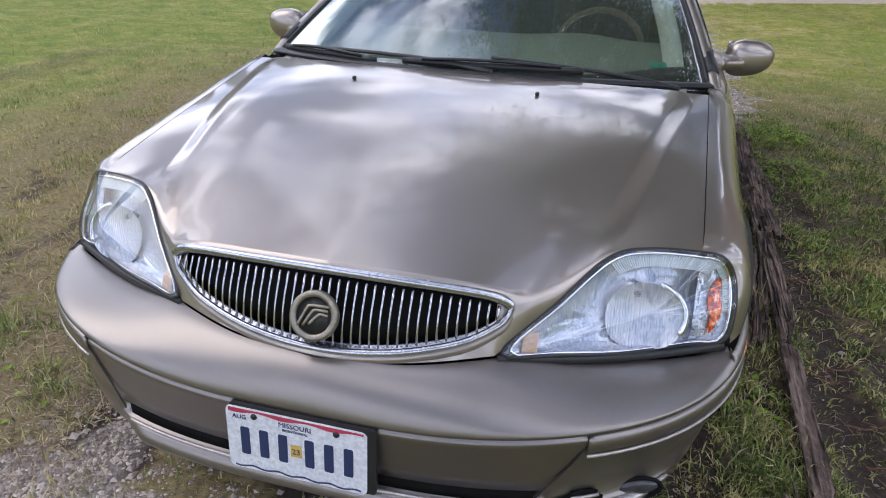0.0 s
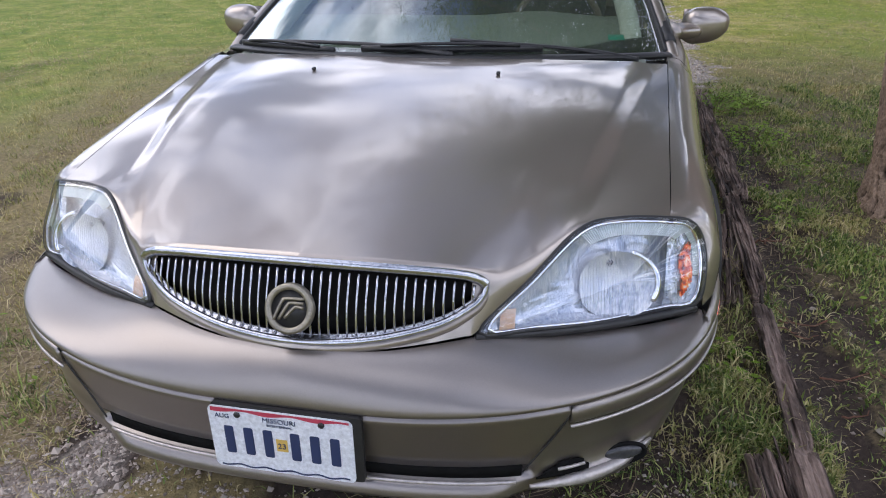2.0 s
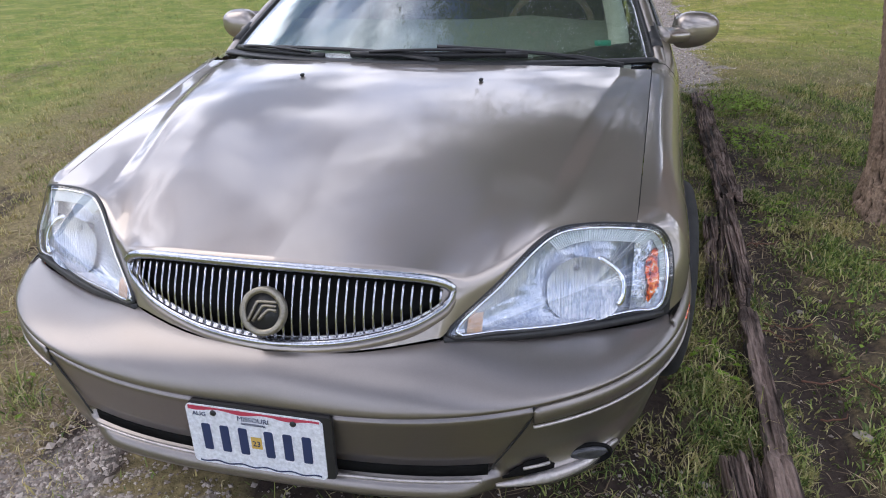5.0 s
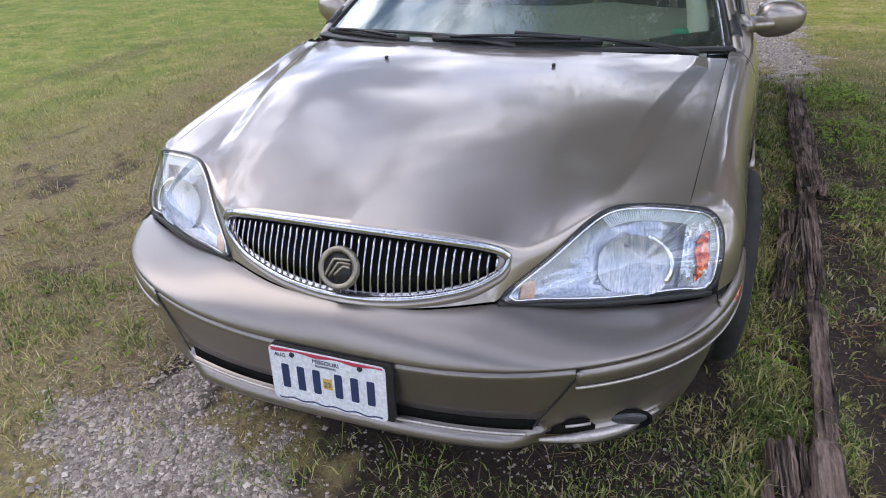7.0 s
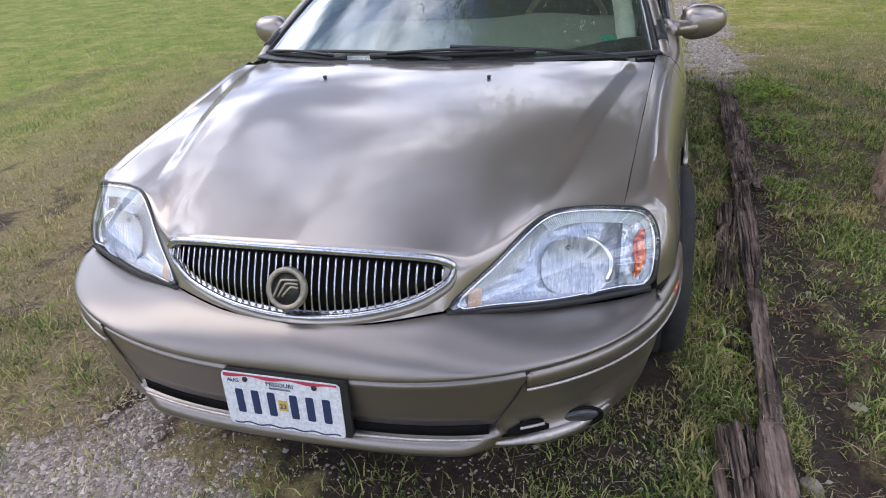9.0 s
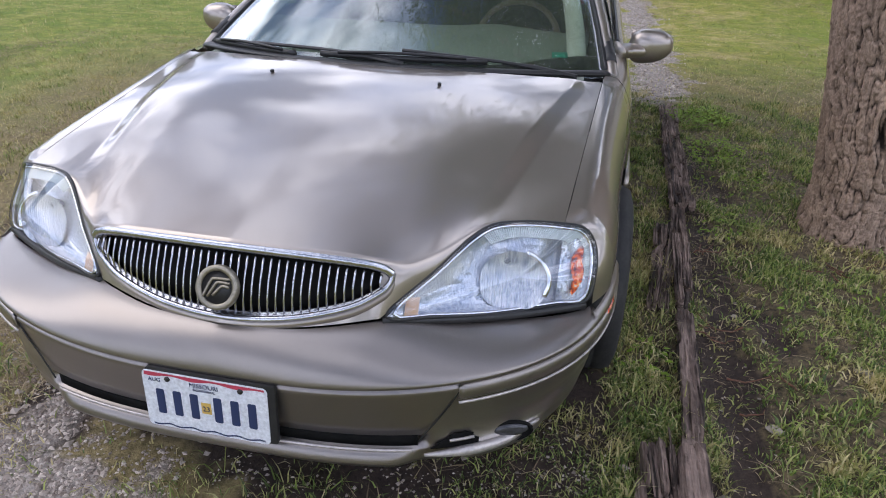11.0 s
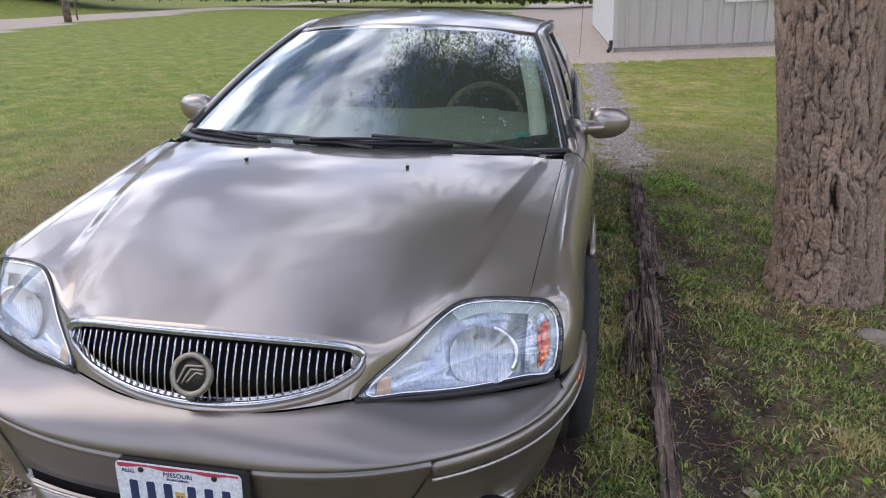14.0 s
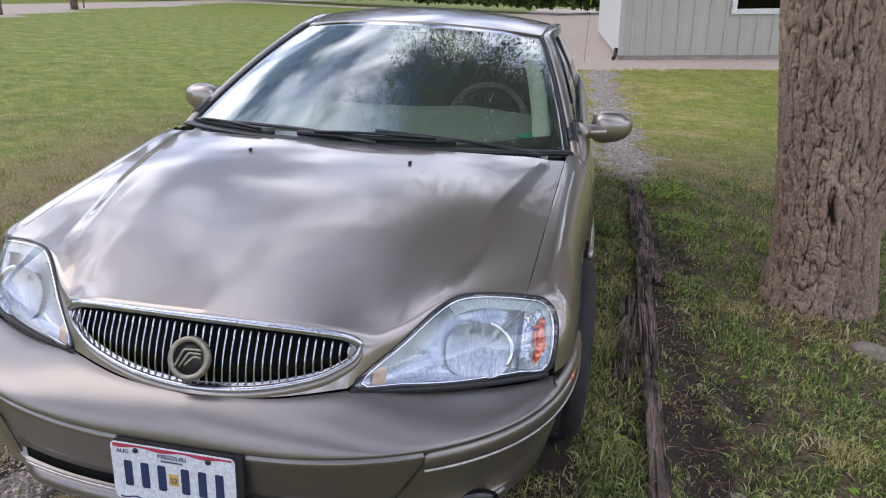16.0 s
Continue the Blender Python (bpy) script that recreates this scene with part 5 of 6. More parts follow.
for sx in (-1, 1):
    a, b = sorted((station(sx * 0.552), 0 if sx < 0 else len(plan) - 1))
    part("rub_strip", band(a, b, 0.448, 0.493, 0.016), BUMPER_PAINT, bumper, "raised body-coloured rub strip")
    # joint from the rub strip down to the air slot
    line = [bumper_point(station(sx * x), z, 0.0125 if z > 0.48 else 0.007 if z > 0.43 else 0.001) for x, z in ((0.552, 0.494), (0.545, 0.47), (0.535, 0.445), (0.515, 0.40), (0.49, 0.365), (0.465, 0.345))]
    part("panel_joint", tube_bm(spline(line, 20), 0.0020, 6), BLACK, bumper, "dark panel joint")
    # a pale tube standing for the highlight along the rub strip's lower edge
    sl = [bumper_point(k, 0.449, 0.014) for k in range(a, b + 1)]
    part("strip_highlight", tube_bm(sl, 0.0038, 6), EDGE_HIGHLIGHT, bumper, "pale painted highlight along the rub strip's lower edge")
    if sx < 0:
        continue
    # fog lamp: a near-black disc on the closed bumper for the shaded hollow, with a grey lens set in it
    fx, fy, fz = bumper_point(station(sx * 0.672), 0.322, 0.001)
    FOG = Matrix.Translation((fx, fy, fz)) @ pose(0, 0, 0, 0, 0, 90 + sx * 20)
    rim = spin_bm([(0.003, 0.056), (-0.003, 0.055), (-0.006, 0.050), (0.004, 0.047), (0.004, 0.0)], 36)
    rim.transform(FOG @ Matrix.Diagonal((1, 1, 0.55, 1)))
    part("fog_lamp_shade", rim, MATT, bumper, "near-black disc standing for the shaded hollow round the fog lamp")
    fl = spin_bm([(0.004, 0.043), (-0.008, 0.041), (-0.012, 0.030), (-0.014, 0.0)], 36)
    fl.transform(FOG @ Matrix.Translation((0, 0, 0.009)) @ Matrix.Diagonal((1, 1, 0.42, 1)))
    part("fog_lamp_glass", fl, FOGGLASS, bumper, "clouded grey fog lamp")
    # side air slot: a near-black wedge standing for its shade, with a pale slat, over a long lip coloured as lit
    xs_ = np.linspace(0.500, 0.602, 14)
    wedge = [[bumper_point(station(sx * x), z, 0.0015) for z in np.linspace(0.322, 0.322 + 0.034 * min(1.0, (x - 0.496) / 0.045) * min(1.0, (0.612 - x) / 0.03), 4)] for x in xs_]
    part("side_slot", grid_bm(np.array(wedge), 0.003), MATT, bumper, "near-black patch standing for shade in the side air slot")
    part("slot_slat", tube_bm([bumper_point(station(sx * x), 0.344, 0.006) for x in np.linspace(0.540, 0.594, 8)], 0.0036, 6), EDGE_HIGHLIGHT, bumper, "pale slat in the side slot")
    lip_x = np.linspace(0.490, 0.735, 22)
    part("slot_rim", tube_bm([bumper_point(station(sx * x), 0.311 + 0.010 * float(smooth(0.66, 0.735, x)), 0.006) for x in lip_x], [0.004 + 0.010 * math.sin(math.pi * k / 21) for k in range(22)], 8), EDGE_HIGHLIGHT, bumper, "lip under the side slot and fog lamp, coloured as lit from above")
# near-black sheet close to the front, standing for shade inside the slot
part("air_slot", grid_bm(np.array([[bumper_point(i, z, -0.010) for z in np.linspace(0.325, 0.353, 3)] for i in range(station(-0.47), station(0.47) + 1)]), 0.004), MATT, bumper, "near-black sheet standing for shade in the lower air slot")
# pale tube standing for the highlight on the slot's lip
part("slot_lip", tube_bm([bumper_point(i, 0.324, 0.004) for i in range(station(-0.455), station(0.455) + 1)], 0.0045, 6), EDGE_HIGHLIGHT, bumper, "pale painted highlight along the air slot's lower edge")

# grille
grille = new("grille")
grille.parent = car
tagged(grille, "chrome waterfall grille with a round badge")
ring = np.concatenate([top_line[:-1], low_line[::-1][:-1]])
part("chrome_surround", tube_bm(ring - [0, 0.010, 0], [0.011 if k < 119 else 0.0075 for k in range(len(ring))], 10, True, 0.8), GRILLE_CHROME, grille, "bright chrome surround")
scoop = [[low_line[k] + np.array([0, -0.012 + 0.020 * s, 0.000 + 0.010 * s * s]) for s in np.linspace(0, 1, 5)] for k in range(3, 117)]
part("chrome_scoop", grid_bm(np.array(scoop), 0.002), GRILLE_CHROME, grille, "chrome inner lip mirroring the bars")
part("lower_frame", tube_bm(low_line + [0, -0.004, -0.016], [0.004 + 0.010 * math.sin(math.pi * k / 119) for k in range(120)], 8, False), PAINT, grille, "body-coloured lower frame")

# near-black sheet in place of the shaded space behind the bars
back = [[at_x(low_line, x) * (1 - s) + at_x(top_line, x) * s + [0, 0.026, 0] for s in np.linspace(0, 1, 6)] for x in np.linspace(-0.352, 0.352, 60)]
part("grille_backing", grid_bm(np.array(back), 0.004), MATT, grille, "near-black sheet standing for the shaded space behind the bars")
bars = 39
for k in range(bars):
    x = -0.352 + 0.704 * k / (bars - 1)
    lo, hi = at_x(low_line, x), at_x(top_line, x)
    hi = hi - (hi - lo) * min(0.3, 0.014 / np.linalg.norm(hi - lo))
    lo = lo + (hi - lo) * min(0.3, 0.012 / np.linalg.norm(hi - lo))
    pts = [lo * (1 - s) + hi * s + np.array([0, -0.012 - 0.010 * math.sin(math.pi * s), 0]) for s in np.linspace(0, 1, 7)]
    part("grille_bar", tube_bm(pts, [0.0027] * 6 + [0.0036], 6), GRILLE_CHROME, grille)
badge = new("badge")
badge.parent = grille
tagged(badge, "round worn brass and black badge")
BADGE = Matrix.Translation((0, 0.092, 0.668)) @ pose(0, 0, 0, 64, 0, 0)
b = spin_bm([(0.0, 0.051), (0.012, 0.050), (0.014, 0.046), (0.013, 0.038), (0.008, 0.037)], 48)
b.transform(BADGE @ pose(0, 0, 0, 0, -90, 0))
part("badge_ring", b, BRASS, badge, "worn brass ring")
b = spin_bm([(0.0, 0.038), (0.008, 0.0375), (0.008, 0.0)], 48)
b.transform(BADGE @ pose(0, 0, 0, 0, -90, 0))
part("badge_disc", b, BLACK, badge, "black disc")
for k in range(3):
    o = 0.012 * (k - 1)
    pts = [(-0.020 + o, -0.022 + 0.3 * o, 0.010), (-0.004 + o, 0.006 - 0.5 * o, 0.010), (0.004 + o, 0.012 - 0.6 * o, 0.010), (0.030, 0.012 - 0.75 * o, 0.010)]
    bar = tube_bm([BADGE @ Vector(p) for p in spline(pts, 14)], 0.0036, 6)
    part("badge_bar", bar, BRASS, badge, "slanted brass bar")

# headlamps
def make_lamp(sx):
    """One headlamp: clear outer lens over a fluted bowl, bright facets, a frosted upper band and an amber corner."""
    f = np.array([sx, 1, 1])
    lamp = new("headlamp")
    lamp.parent = car
    tagged(lamp, "clear headlamp with a bright reflector and amber corner" if sx > 0 else "clear headlamp with a bright reflector mirroring the sky")
    corners = [LAMP_TIP, (0.455, 0.252, 0.684), LAMP_IN, (0.62, 0.392, 0.769), LAMP_TOP, (0.788, 0.450, 0.744), LAMP_OUT, (0.822, 0.412, 0.642), LAMP_LOW, (0.74, 0.350, 0.584), (0.60, 0.268, 0.586), (0.47, 0.205, 0.596)]
    edge = even(np.concatenate([spline(corners, 140, True), np.array(corners[:1])]), 73)[:72]
    c = np.array([0.645, 0.300, 0.672])
    nrm = np.array([0.25, -0.75, 0.52])
    nrm /= np.linalg.norm(nrm)
    r = np.random.RandomState(31)

    # the lens's edge as seen from the front, by the angle about its middle
    ang = np.arctan2(edge[:, 2] - c[2], edge[:, 0] - c[0])
    order = np.argsort(ang)
    ang_s, far_s, y_s = ang[order], np.hypot(edge[:, 2] - c[2], edge[:, 0] - c[0])[order], edge[order, 1]

    def face(x, z, depth=0.0):
        """A place behind the lens, by its x and z, sunk inwards by depth."""
        a, d = math.atan2(z - c[2], x - c[0]), math.hypot(z - c[2], x - c[0])
        share = d / np.interp(a, ang_s, far_s, period=2 * math.pi)
        return np.array([x, c[1] + (np.interp(a, ang_s, y_s, period=2 * math.pi) - c[1]) * share, z]) - nrm * depth

    def within(x, z, most=0.93):
        a, d = math.atan2(z - c[2], x - c[0]), math.hypot(z - c[2], x - c[0])
        return d < most * np.interp(a, ang_s, far_s, period=2 * math.pi)

    def dish(scale, lift, depth, power=2.0, n=14, flute=0.0):
        rows = []
        for q in edge:
            col = []
            for s in np.linspace(0, 1, n):
                p = c + (q - c) * scale * (1 - s)
                ribs = flute * math.sin(p[0] * 620) * min(1.0, 3 * s)
                col.append((p + nrm * (lift + depth * (1 - (1 - s) ** power) + ribs)) * f)
            rows.append(col)
        return grid_bm(np.array(rows), 0.0, close_u=True)

    def facets(x0, x1, nx_, z0, z1, nz_, depth, tilt, inside):
        """Small bright facets, each with its own tilt."""
        bm = bmesh.new()
        dx, dz = (x1 - x0) / nx_, (z1 - z0) / nz_
        for a in range(nx_):
            for b in range(nz_):
                x, z = x0 + dx * (a + 0.5), z0 + dz * (b + 0.5)
                if not inside(x, z):
                    continue
                ta, tb = r.normal(0, tilt, 2)
                quad = [face(x + i * dx * 0.5, z + k * dz * 0.5, depth + ta * i * dx + tb * k * dz) * f for i, k in ((-1, -1), (1, -1), (1, 1), (-1, 1))]
                bm.faces.new([bm.verts.new(q) for q in quad])
        bmesh.ops.recalc_face_normals(bm, faces=bm.faces)
        bmesh.ops.solidify(bm, geom=bm.faces[:], thickness=0.001)
        return bm

    lens = part("lens", dish(1.0, 0.006, 0.020), LENS, lamp, "clear plastic lens")
    lens.visible_shadow = False
    part("housing", dish(0.985, -0.004, -0.046, 2.6, 22, 0.0016), REFLECTOR, lamp, "bright inner housing")
    part("bezel", tube_bm((c + (edge - c) * 0.945 - nrm * 0.002) * f, 0.0045, 8, True), CHROME, lamp, "bright inner bezel")
    part("seal", tube_bm(edge * f, 0.006, 8, True), BLACK, lamp, "black rubber seal")
    part("lower_trim", tube_bm([(np.array(LAMP_TIP) * (1 - s) + np.array(LAMP_LOW) * s + [0, -0.012 * math.sin(math.pi * s), -0.012 - 0.006 * math.sin(math.pi * s)]) * f for s in np.linspace(-0.02, 1.0, 20)], 0.010, 8), BLACK, lamp, "black trim under the lens")
    # the frosted, finely ribbed band along the upper and outer edge
    rim = even(spline([LAMP_IN, (0.62, 0.392, 0.769), LAMP_TOP, (0.788, 0.450, 0.744), LAMP_OUT, (0.822, 0.412, 0.642)], 120), 260)
    band_rows = [[((q * (1 - g) + c * g) - nrm * (0.004 + 0.0022 * (k % 4 > 1))) * f for g in np.linspace(0.03, 0.27 if q[2] > 0.74 else 0.14, 4)] for k, q in enumerate(rim)]
    part("ribbed_band", grid_bm(np.array(band_rows), 0.0), FROSTED, lamp, "frosted band with fine ribs", False)
    # the round bowl with upright flutes, its bright rim and the bulb's shield
    m = Matrix.Translation(face(0.640, 0.668, 0.022) * f) @ Vector(np.array([-0.15, 0.90, -0.38]) * f).to_track_quat("X", "Z").to_matrix().to_4x4()
    bowl_rows = []
    for a in np.linspace(-1, 1, 150):
        half = math.sqrt(max(0.0, 1 - a * a))
        foot = 1.06 * max(0.0, 1 - abs(a) ** 2.6) ** (1 / 2.6)
        col = []
        for b in np.linspace(-foot, half, 22):
            d2 = min(1.0, a * a + max(b, 0.4 * b) ** 2)
            col.append((0.014 * (1 - d2) - 0.0016 * abs(math.sin(a * 42)) * (1 - d2**4), 0.080 * a, 0.068 * b))
        bowl_rows.append(col)
    bowl = grid_bm(np.array(bowl_rows), 0.0)
    bowl.transform(m)
    part("reflector_bowl", bowl, BOWL, lamp, "round reflector bowl with upright flutes")
    turn = 1 if (m.to_3x3() @ Vector((0, 1, 0))).x * sx > 0 else -1
    arc = [m @ Vector((-0.003, 0.082 * math.cos(a) * turn, 0.070 * math.sin(a))) for a in np.linspace(-0.55, 1.25, 30)]
    part("bowl_rim", tube_bm(arc, [0.003] + [0.0075] * 28 + [0.003], 8), CHROME, lamp, "broad bright rim of the bowl")
    cap = spin_bm([(-0.008, 0.0), (-0.006, 0.008), (0.002, 0.013), (0.02, 0.014)], 20)
    cap.transform(m @ Matrix.Translation((0.012, -0.016 * turn, 0.046)))
    part("bulb_shield", cap, SHIELD, lamp, "dark blue-grey bulb shield")
    # fine facets in the outer corner, a peach reflector at the tip
    part("corner_reflector", facets(0.738, 0.812, 16, 0.590, 0.742, 34, 0.010, 0.10, lambda x, z: within(x, z, 0.88)), FACET, lamp, "finely faceted reflector round the turn signal", False)
    part("tip_reflector", facets(0.404, 0.434, 6, 0.596, 0.640, 8, 0.008, 0.04, within), PEACH, lamp, "small peach-coloured reflector at the tip", False)
    if sx < 0:
        return lamp
    part("amber_lamp", facets(0.764, 0.796, 10, 0.606, 0.712, 34, 0.004, 0.06, lambda x, z: ((z - 0.660) / 0.050) ** 2 + ((x - 0.780 - 0.004 * math.sin(z * 90)) / 0.014) ** 2 < 1.0), AMBER, lamp, "amber turn signal", False)
    return lamp


# body sides
def section(y, n=18):
    """A section of the body side at y, from its top edge to the sill."""
    xm = float(side_x(y))
    if y < 1.45:
        xt, zt = gap_line(y)
        xt += 0.0022
    else:
        xt = 0.806 + 0.046 * smooth(1.42, 1.75, y) - 0.06 * smooth(3.7, 4.6, y)
        zt = 0.882 + 0.043 * smooth(1.45, 2.2, y) + 0.03 * smooth(3.0, 4.2, y) - 0.02 * smooth(4.4, 5.0, y)
    zm = 0.60
    low = 0.575 if y < 0.665 else 0.21
    for c in (1.02, 3.775):
        if abs(y - c) < 0.365:
            low = max(low, 0.325 + math.sqrt(0.365**2 - (y - c) ** 2))
    pts = []
    for s in np.linspace(0, 1, 12):
        a = s * math.pi / 2
        pts.append((xt + (xm - xt) * math.sin(a) ** 0.8, zm + (zt - zm) * math.cos(a) ** 1.05))
    for z in np.linspace(zm, 0.21, 9)[1:]:
        pts.append((xm - 0.05 * ((zm - z) / 0.39) ** 1.6 - 0.008 * math.exp(-(((z - 0.36) / 0.02) ** 2)), z))
    pts = np.array(pts)
    line = even(pts, 120)
    keep = line[line[:, 1] >= low - 1e-6]
    return even(keep, n)


def side_piece(name, y0, y1, n, label):
    for sx in (-1, 1):
        rows = [[(sx * q[0], y, q[1]) for q in section(y)] for y in np.linspace(y0, y1, n)]
        part(name, grid_bm(np.array(rows), 0.0), PAINT, car, label)


side_piece("wing", 0.50, 1.545, 80, "front wing round the wheel")
for sx in (-1, 1):
    make_lamp(sx)
    # the front of the wing, drawn round the lamp's outer edge
    rim = even(spline([LAMP_TOP, (0.788, 0.450, 0.744), LAMP_OUT, (0.822, 0.412, 0.642), (0.826, 0.395, 0.572)], 60), 18)
    aft = np.array([(q[0], 0.50, q[1]) for q in section(0.50)])
    aft[-1] = aft[-1] + [0, 0, -0.01]
    rows = [[(rim[i] * (1 - s) + aft[i] * s + np.array([0.006, 0, 0.002]) * min(1.0, i / 5) * math.sin(math.pi * s)) * [sx, 1, 1] for s in np.linspace(0, 1, 7)] for i in range(18)]
    part("wing_nose", grid_bm(np.array(rows), 0.0), PAINT, car, "front end of the wing round the headlamp")
side_piece("front_door", 1.552, 2.70, 24, "front door")
side_piece("rear_door", 2.707, 3.52, 40, "rear door")
side_piece("rear_wing", 3.527, 4.98, 60, "rear wing round the wheel")
for sx in (-1, 1):
    part("side_strip", tube_bm([(sx * (float(side_x(y)) + 0.004), y, 0.505) for y in np.linspace(1.42, 3.38, 20)], 0.014, 8, False, 1.6), PAINT, car, "body-coloured side moulding")
    for y in (2.45, 3.42):
        part("door_handle", tube_bm(spline([(sx * 0.915, y - 0.1, 0.80), (sx * 0.925, y - 0.05, 0.80), (sx * 0.925, y + 0.05, 0.80), (sx * 0.915, y + 0.1, 0.80)], 12), 0.014, 8), PAINT, car, "door handle")
    part("side_marker", tube_bm([bumper_point(int(np.argmin(np.abs(plan[:, 1] - y) + (plan[:, 0] * sx < 0))), 0.470 + 0.10 * (y - 0.33), 0.009) for y in np.linspace(0.33, 0.52, 10)], [0.003] + [0.0065] * 8 + [0.003], 8), AMBER, car, "amber side marker")

# underbody and engine bay as near-black boxes that block light, then the tail
part("underbody", box_bm(1.5, 4.1, 0.30, 0.03, 2, Matrix.Translation((0, 2.55, 0.36))), MATT, car, "near-black box blocking light under the body")
part("engine_bay", box_bm(1.24, 0.78, 0.30, 0.03, 2, Matrix.Translation((0, 0.86, 0.48))), MATT, car, "near-black box filling the engine bay")
tail = [[(sx_ * w, y, z) for sx_ in np.linspace(-1, 1, 25)] for y, z, w in ((4.10, 1.00, 0.70), (4.25, 1.005, 0.74), (4.6, 0.99, 0.77), (4.88, 0.965, 0.78), (4.97, 0.92, 0.79), (5.0, 0.75, 0.80), (5.01, 0.62, 0.81))]
part("boot_lid", grid_bm(np.array([[(q[0], q[1] - 0.10 * (q[0] / 0.8) ** 2 * (k > 2), q[2] - 0.035 * (q[0] / 0.8) ** 2) for q in row] for k, row in enumerate(tail)]), 0.006), PAINT, car, "boot lid")
rb = [[(sx_ * 0.83, 5.05 - 0.16 * abs(sx_) ** 3 - (0.05 if z > 0.55 else 0.0), z) for z in (0.62, 0.56, 0.50, 0.40, 0.28)] for sx_ in np.linspace(-1, 1, 31)]
part("rear_bumper", grid_bm(np.array(rb), 0.01), PAINT, car, "rear bumper")
for sx in (-1, 1):
    part("tail_lamp", box_bm(0.30, 0.06, 0.16, 0.02, 2, Matrix.Translation((sx * 0.62, 4.93, 0.80)) @ pose(0, 0, 0, 0, 0, sx * 14)), RED, car, "red tail lamp")


# wheels
def wheel(sx, y):
    w = new("wheel")
    w.parent = car
    w.location = (sx * 0.838, y, 0.315)
    tagged(w, "black tyre on a silver alloy wheel")
    prof = [(-0.095, 0.20), (-0.105, 0.235), (-0.108, 0.275), (-0.098, 0.303), (-0.075, 0.315), (-0.04, 0.318), (-0.037, 0.311), (-0.033, 0.318), (0.0, 0.319), (0.033, 0.318), (0.037, 0.311), (0.04, 0.318), (0.075, 0.315), (0.098, 0.303), (0.108, 0.275), (0.105, 0.235), (0.095, 0.20), (-0.095, 0.20)]
    part("tyre", spin_bm(prof, 64), RUBBER, w, "worn black tyre")
    rim = part("rim", spin_bm([(sx * 0.095, 0.205), (sx * 0.090, 0.19), (sx * 0.06, 0.18), (-sx * 0.06, 0.17), (-sx * 0.06, 0.0)], 48), ALLOY, w, "silver alloy rim")
    for k in range(7):
        a = 2 * math.pi * k / 7
        part("spoke", tube_bm([(sx * 0.085, 0.03 * math.cos(a), 0.03 * math.sin(a)), (sx * 0.088, 0.11 * math.cos(a), 0.11 * math.sin(a)), (sx * 0.078, 0.185 * math.cos(a), 0.185 * math.sin(a))], [0.028, 0.022, 0.026], 8), ALLOY, rim)
    part("hub_cap", spin_bm([(sx * 0.07, 0.045), (sx * 0.095, 0.04), (sx * 0.098, 0.0)], 24), ALLOY, rim)


for sx in (-1, 1):
    for y in (1.02, 3.775):
        wheel(sx, y)

# windscreen, roof, glass
WS_BASE = lambda u: (0.836 * u, 1.20 + 0.36 * abs(u) ** 2.2, 0.915 - 0.045 * abs(u) ** 2.4)
WS_TOP = lambda u: (0.647 * u, 2.25 + 0.30 * u * u, 1.315 - 0.053 * u * u)


def screen(u, s, lift=0.0):
    a, b = np.array(WS_BASE(u)), np.array(WS_TOP(u))
    p = a * (1 - s) + b * s
    bow = 0.022 * math.sin(math.pi * s)
    n = np.array([0.25 * u, -0.42, 0.88])
    return p + n * (bow + lift)


us, ss = np.linspace(-1, 1, 41), np.linspace(0, 1, 25)
ws = part("windscreen", grid_bm(np.array([[screen(u, s) for s in ss] for u in us]), 0.005), GLASS, car, "windscreen mirroring the tree and sky")
ws.visible_shadow = False
edge_out = [(u, 0.0) for u in us] + [(1.0, s) for s in ss[1:]] + [(u, 1.0) for u in us[::-1][1:]] + [(-1.0, s) for s in ss[::-1][1:-1]]


def inset(u, s):
    low = 0.070 + 0.070 * float(smooth(0.45, 0.95, u))
    return (max(-0.955, min(0.945, u)), max(low, min(0.945, s)))


ring_rows = [[screen(u, s, -0.010), screen(*inset(u, s), -0.010)] for u, s in edge_out]
frit = grid_bm(np.array(ring_rows), 0.002, close_u=True)
part("black_border", frit, BLACK, ws, "black printed border of the windscreen")


def roof_pt(u, s):
    yf, zf = WS_TOP(u)[1], WS_TOP(u)[2]
    yr, zr = 3.55 - 0.10 * u * u, 1.325 - 0.053 * u * u
    y, z = yf * (1 - s) + yr * s, zf * (1 - s) + zr * s
    return (u * (0.650 + 0.025 * math.sin(math.pi * s)), y, z + 0.052 * math.sin(math.pi * min(1, s * 1.0)) * (1 - 0.25 * u * u))


part("roof", grid_bm(np.array([[roof_pt(u, s) for s in np.linspace(0.004, 1, 30)] for u in us]), 0.01), PAINT, car, "body-coloured roof")
rear = [[(u * (0.64 * (1 - s) + 0.70 * s), (3.56 - 0.10 * u * u) * (1 - s) + (4.16 - 0.1 * u * u) * s, (1.32 - 0.05 * u * u) * (1 - s) + (0.985 - 0.03 * u * u) * s + 0.03 * math.sin(math.pi * s)) for s in np.linspace(0, 1, 14)] for u in us]
rg = part("rear_window", grid_bm(np.array(rear), 0.005), GLASS, car, "rear window")
rg.visible_shadow = False
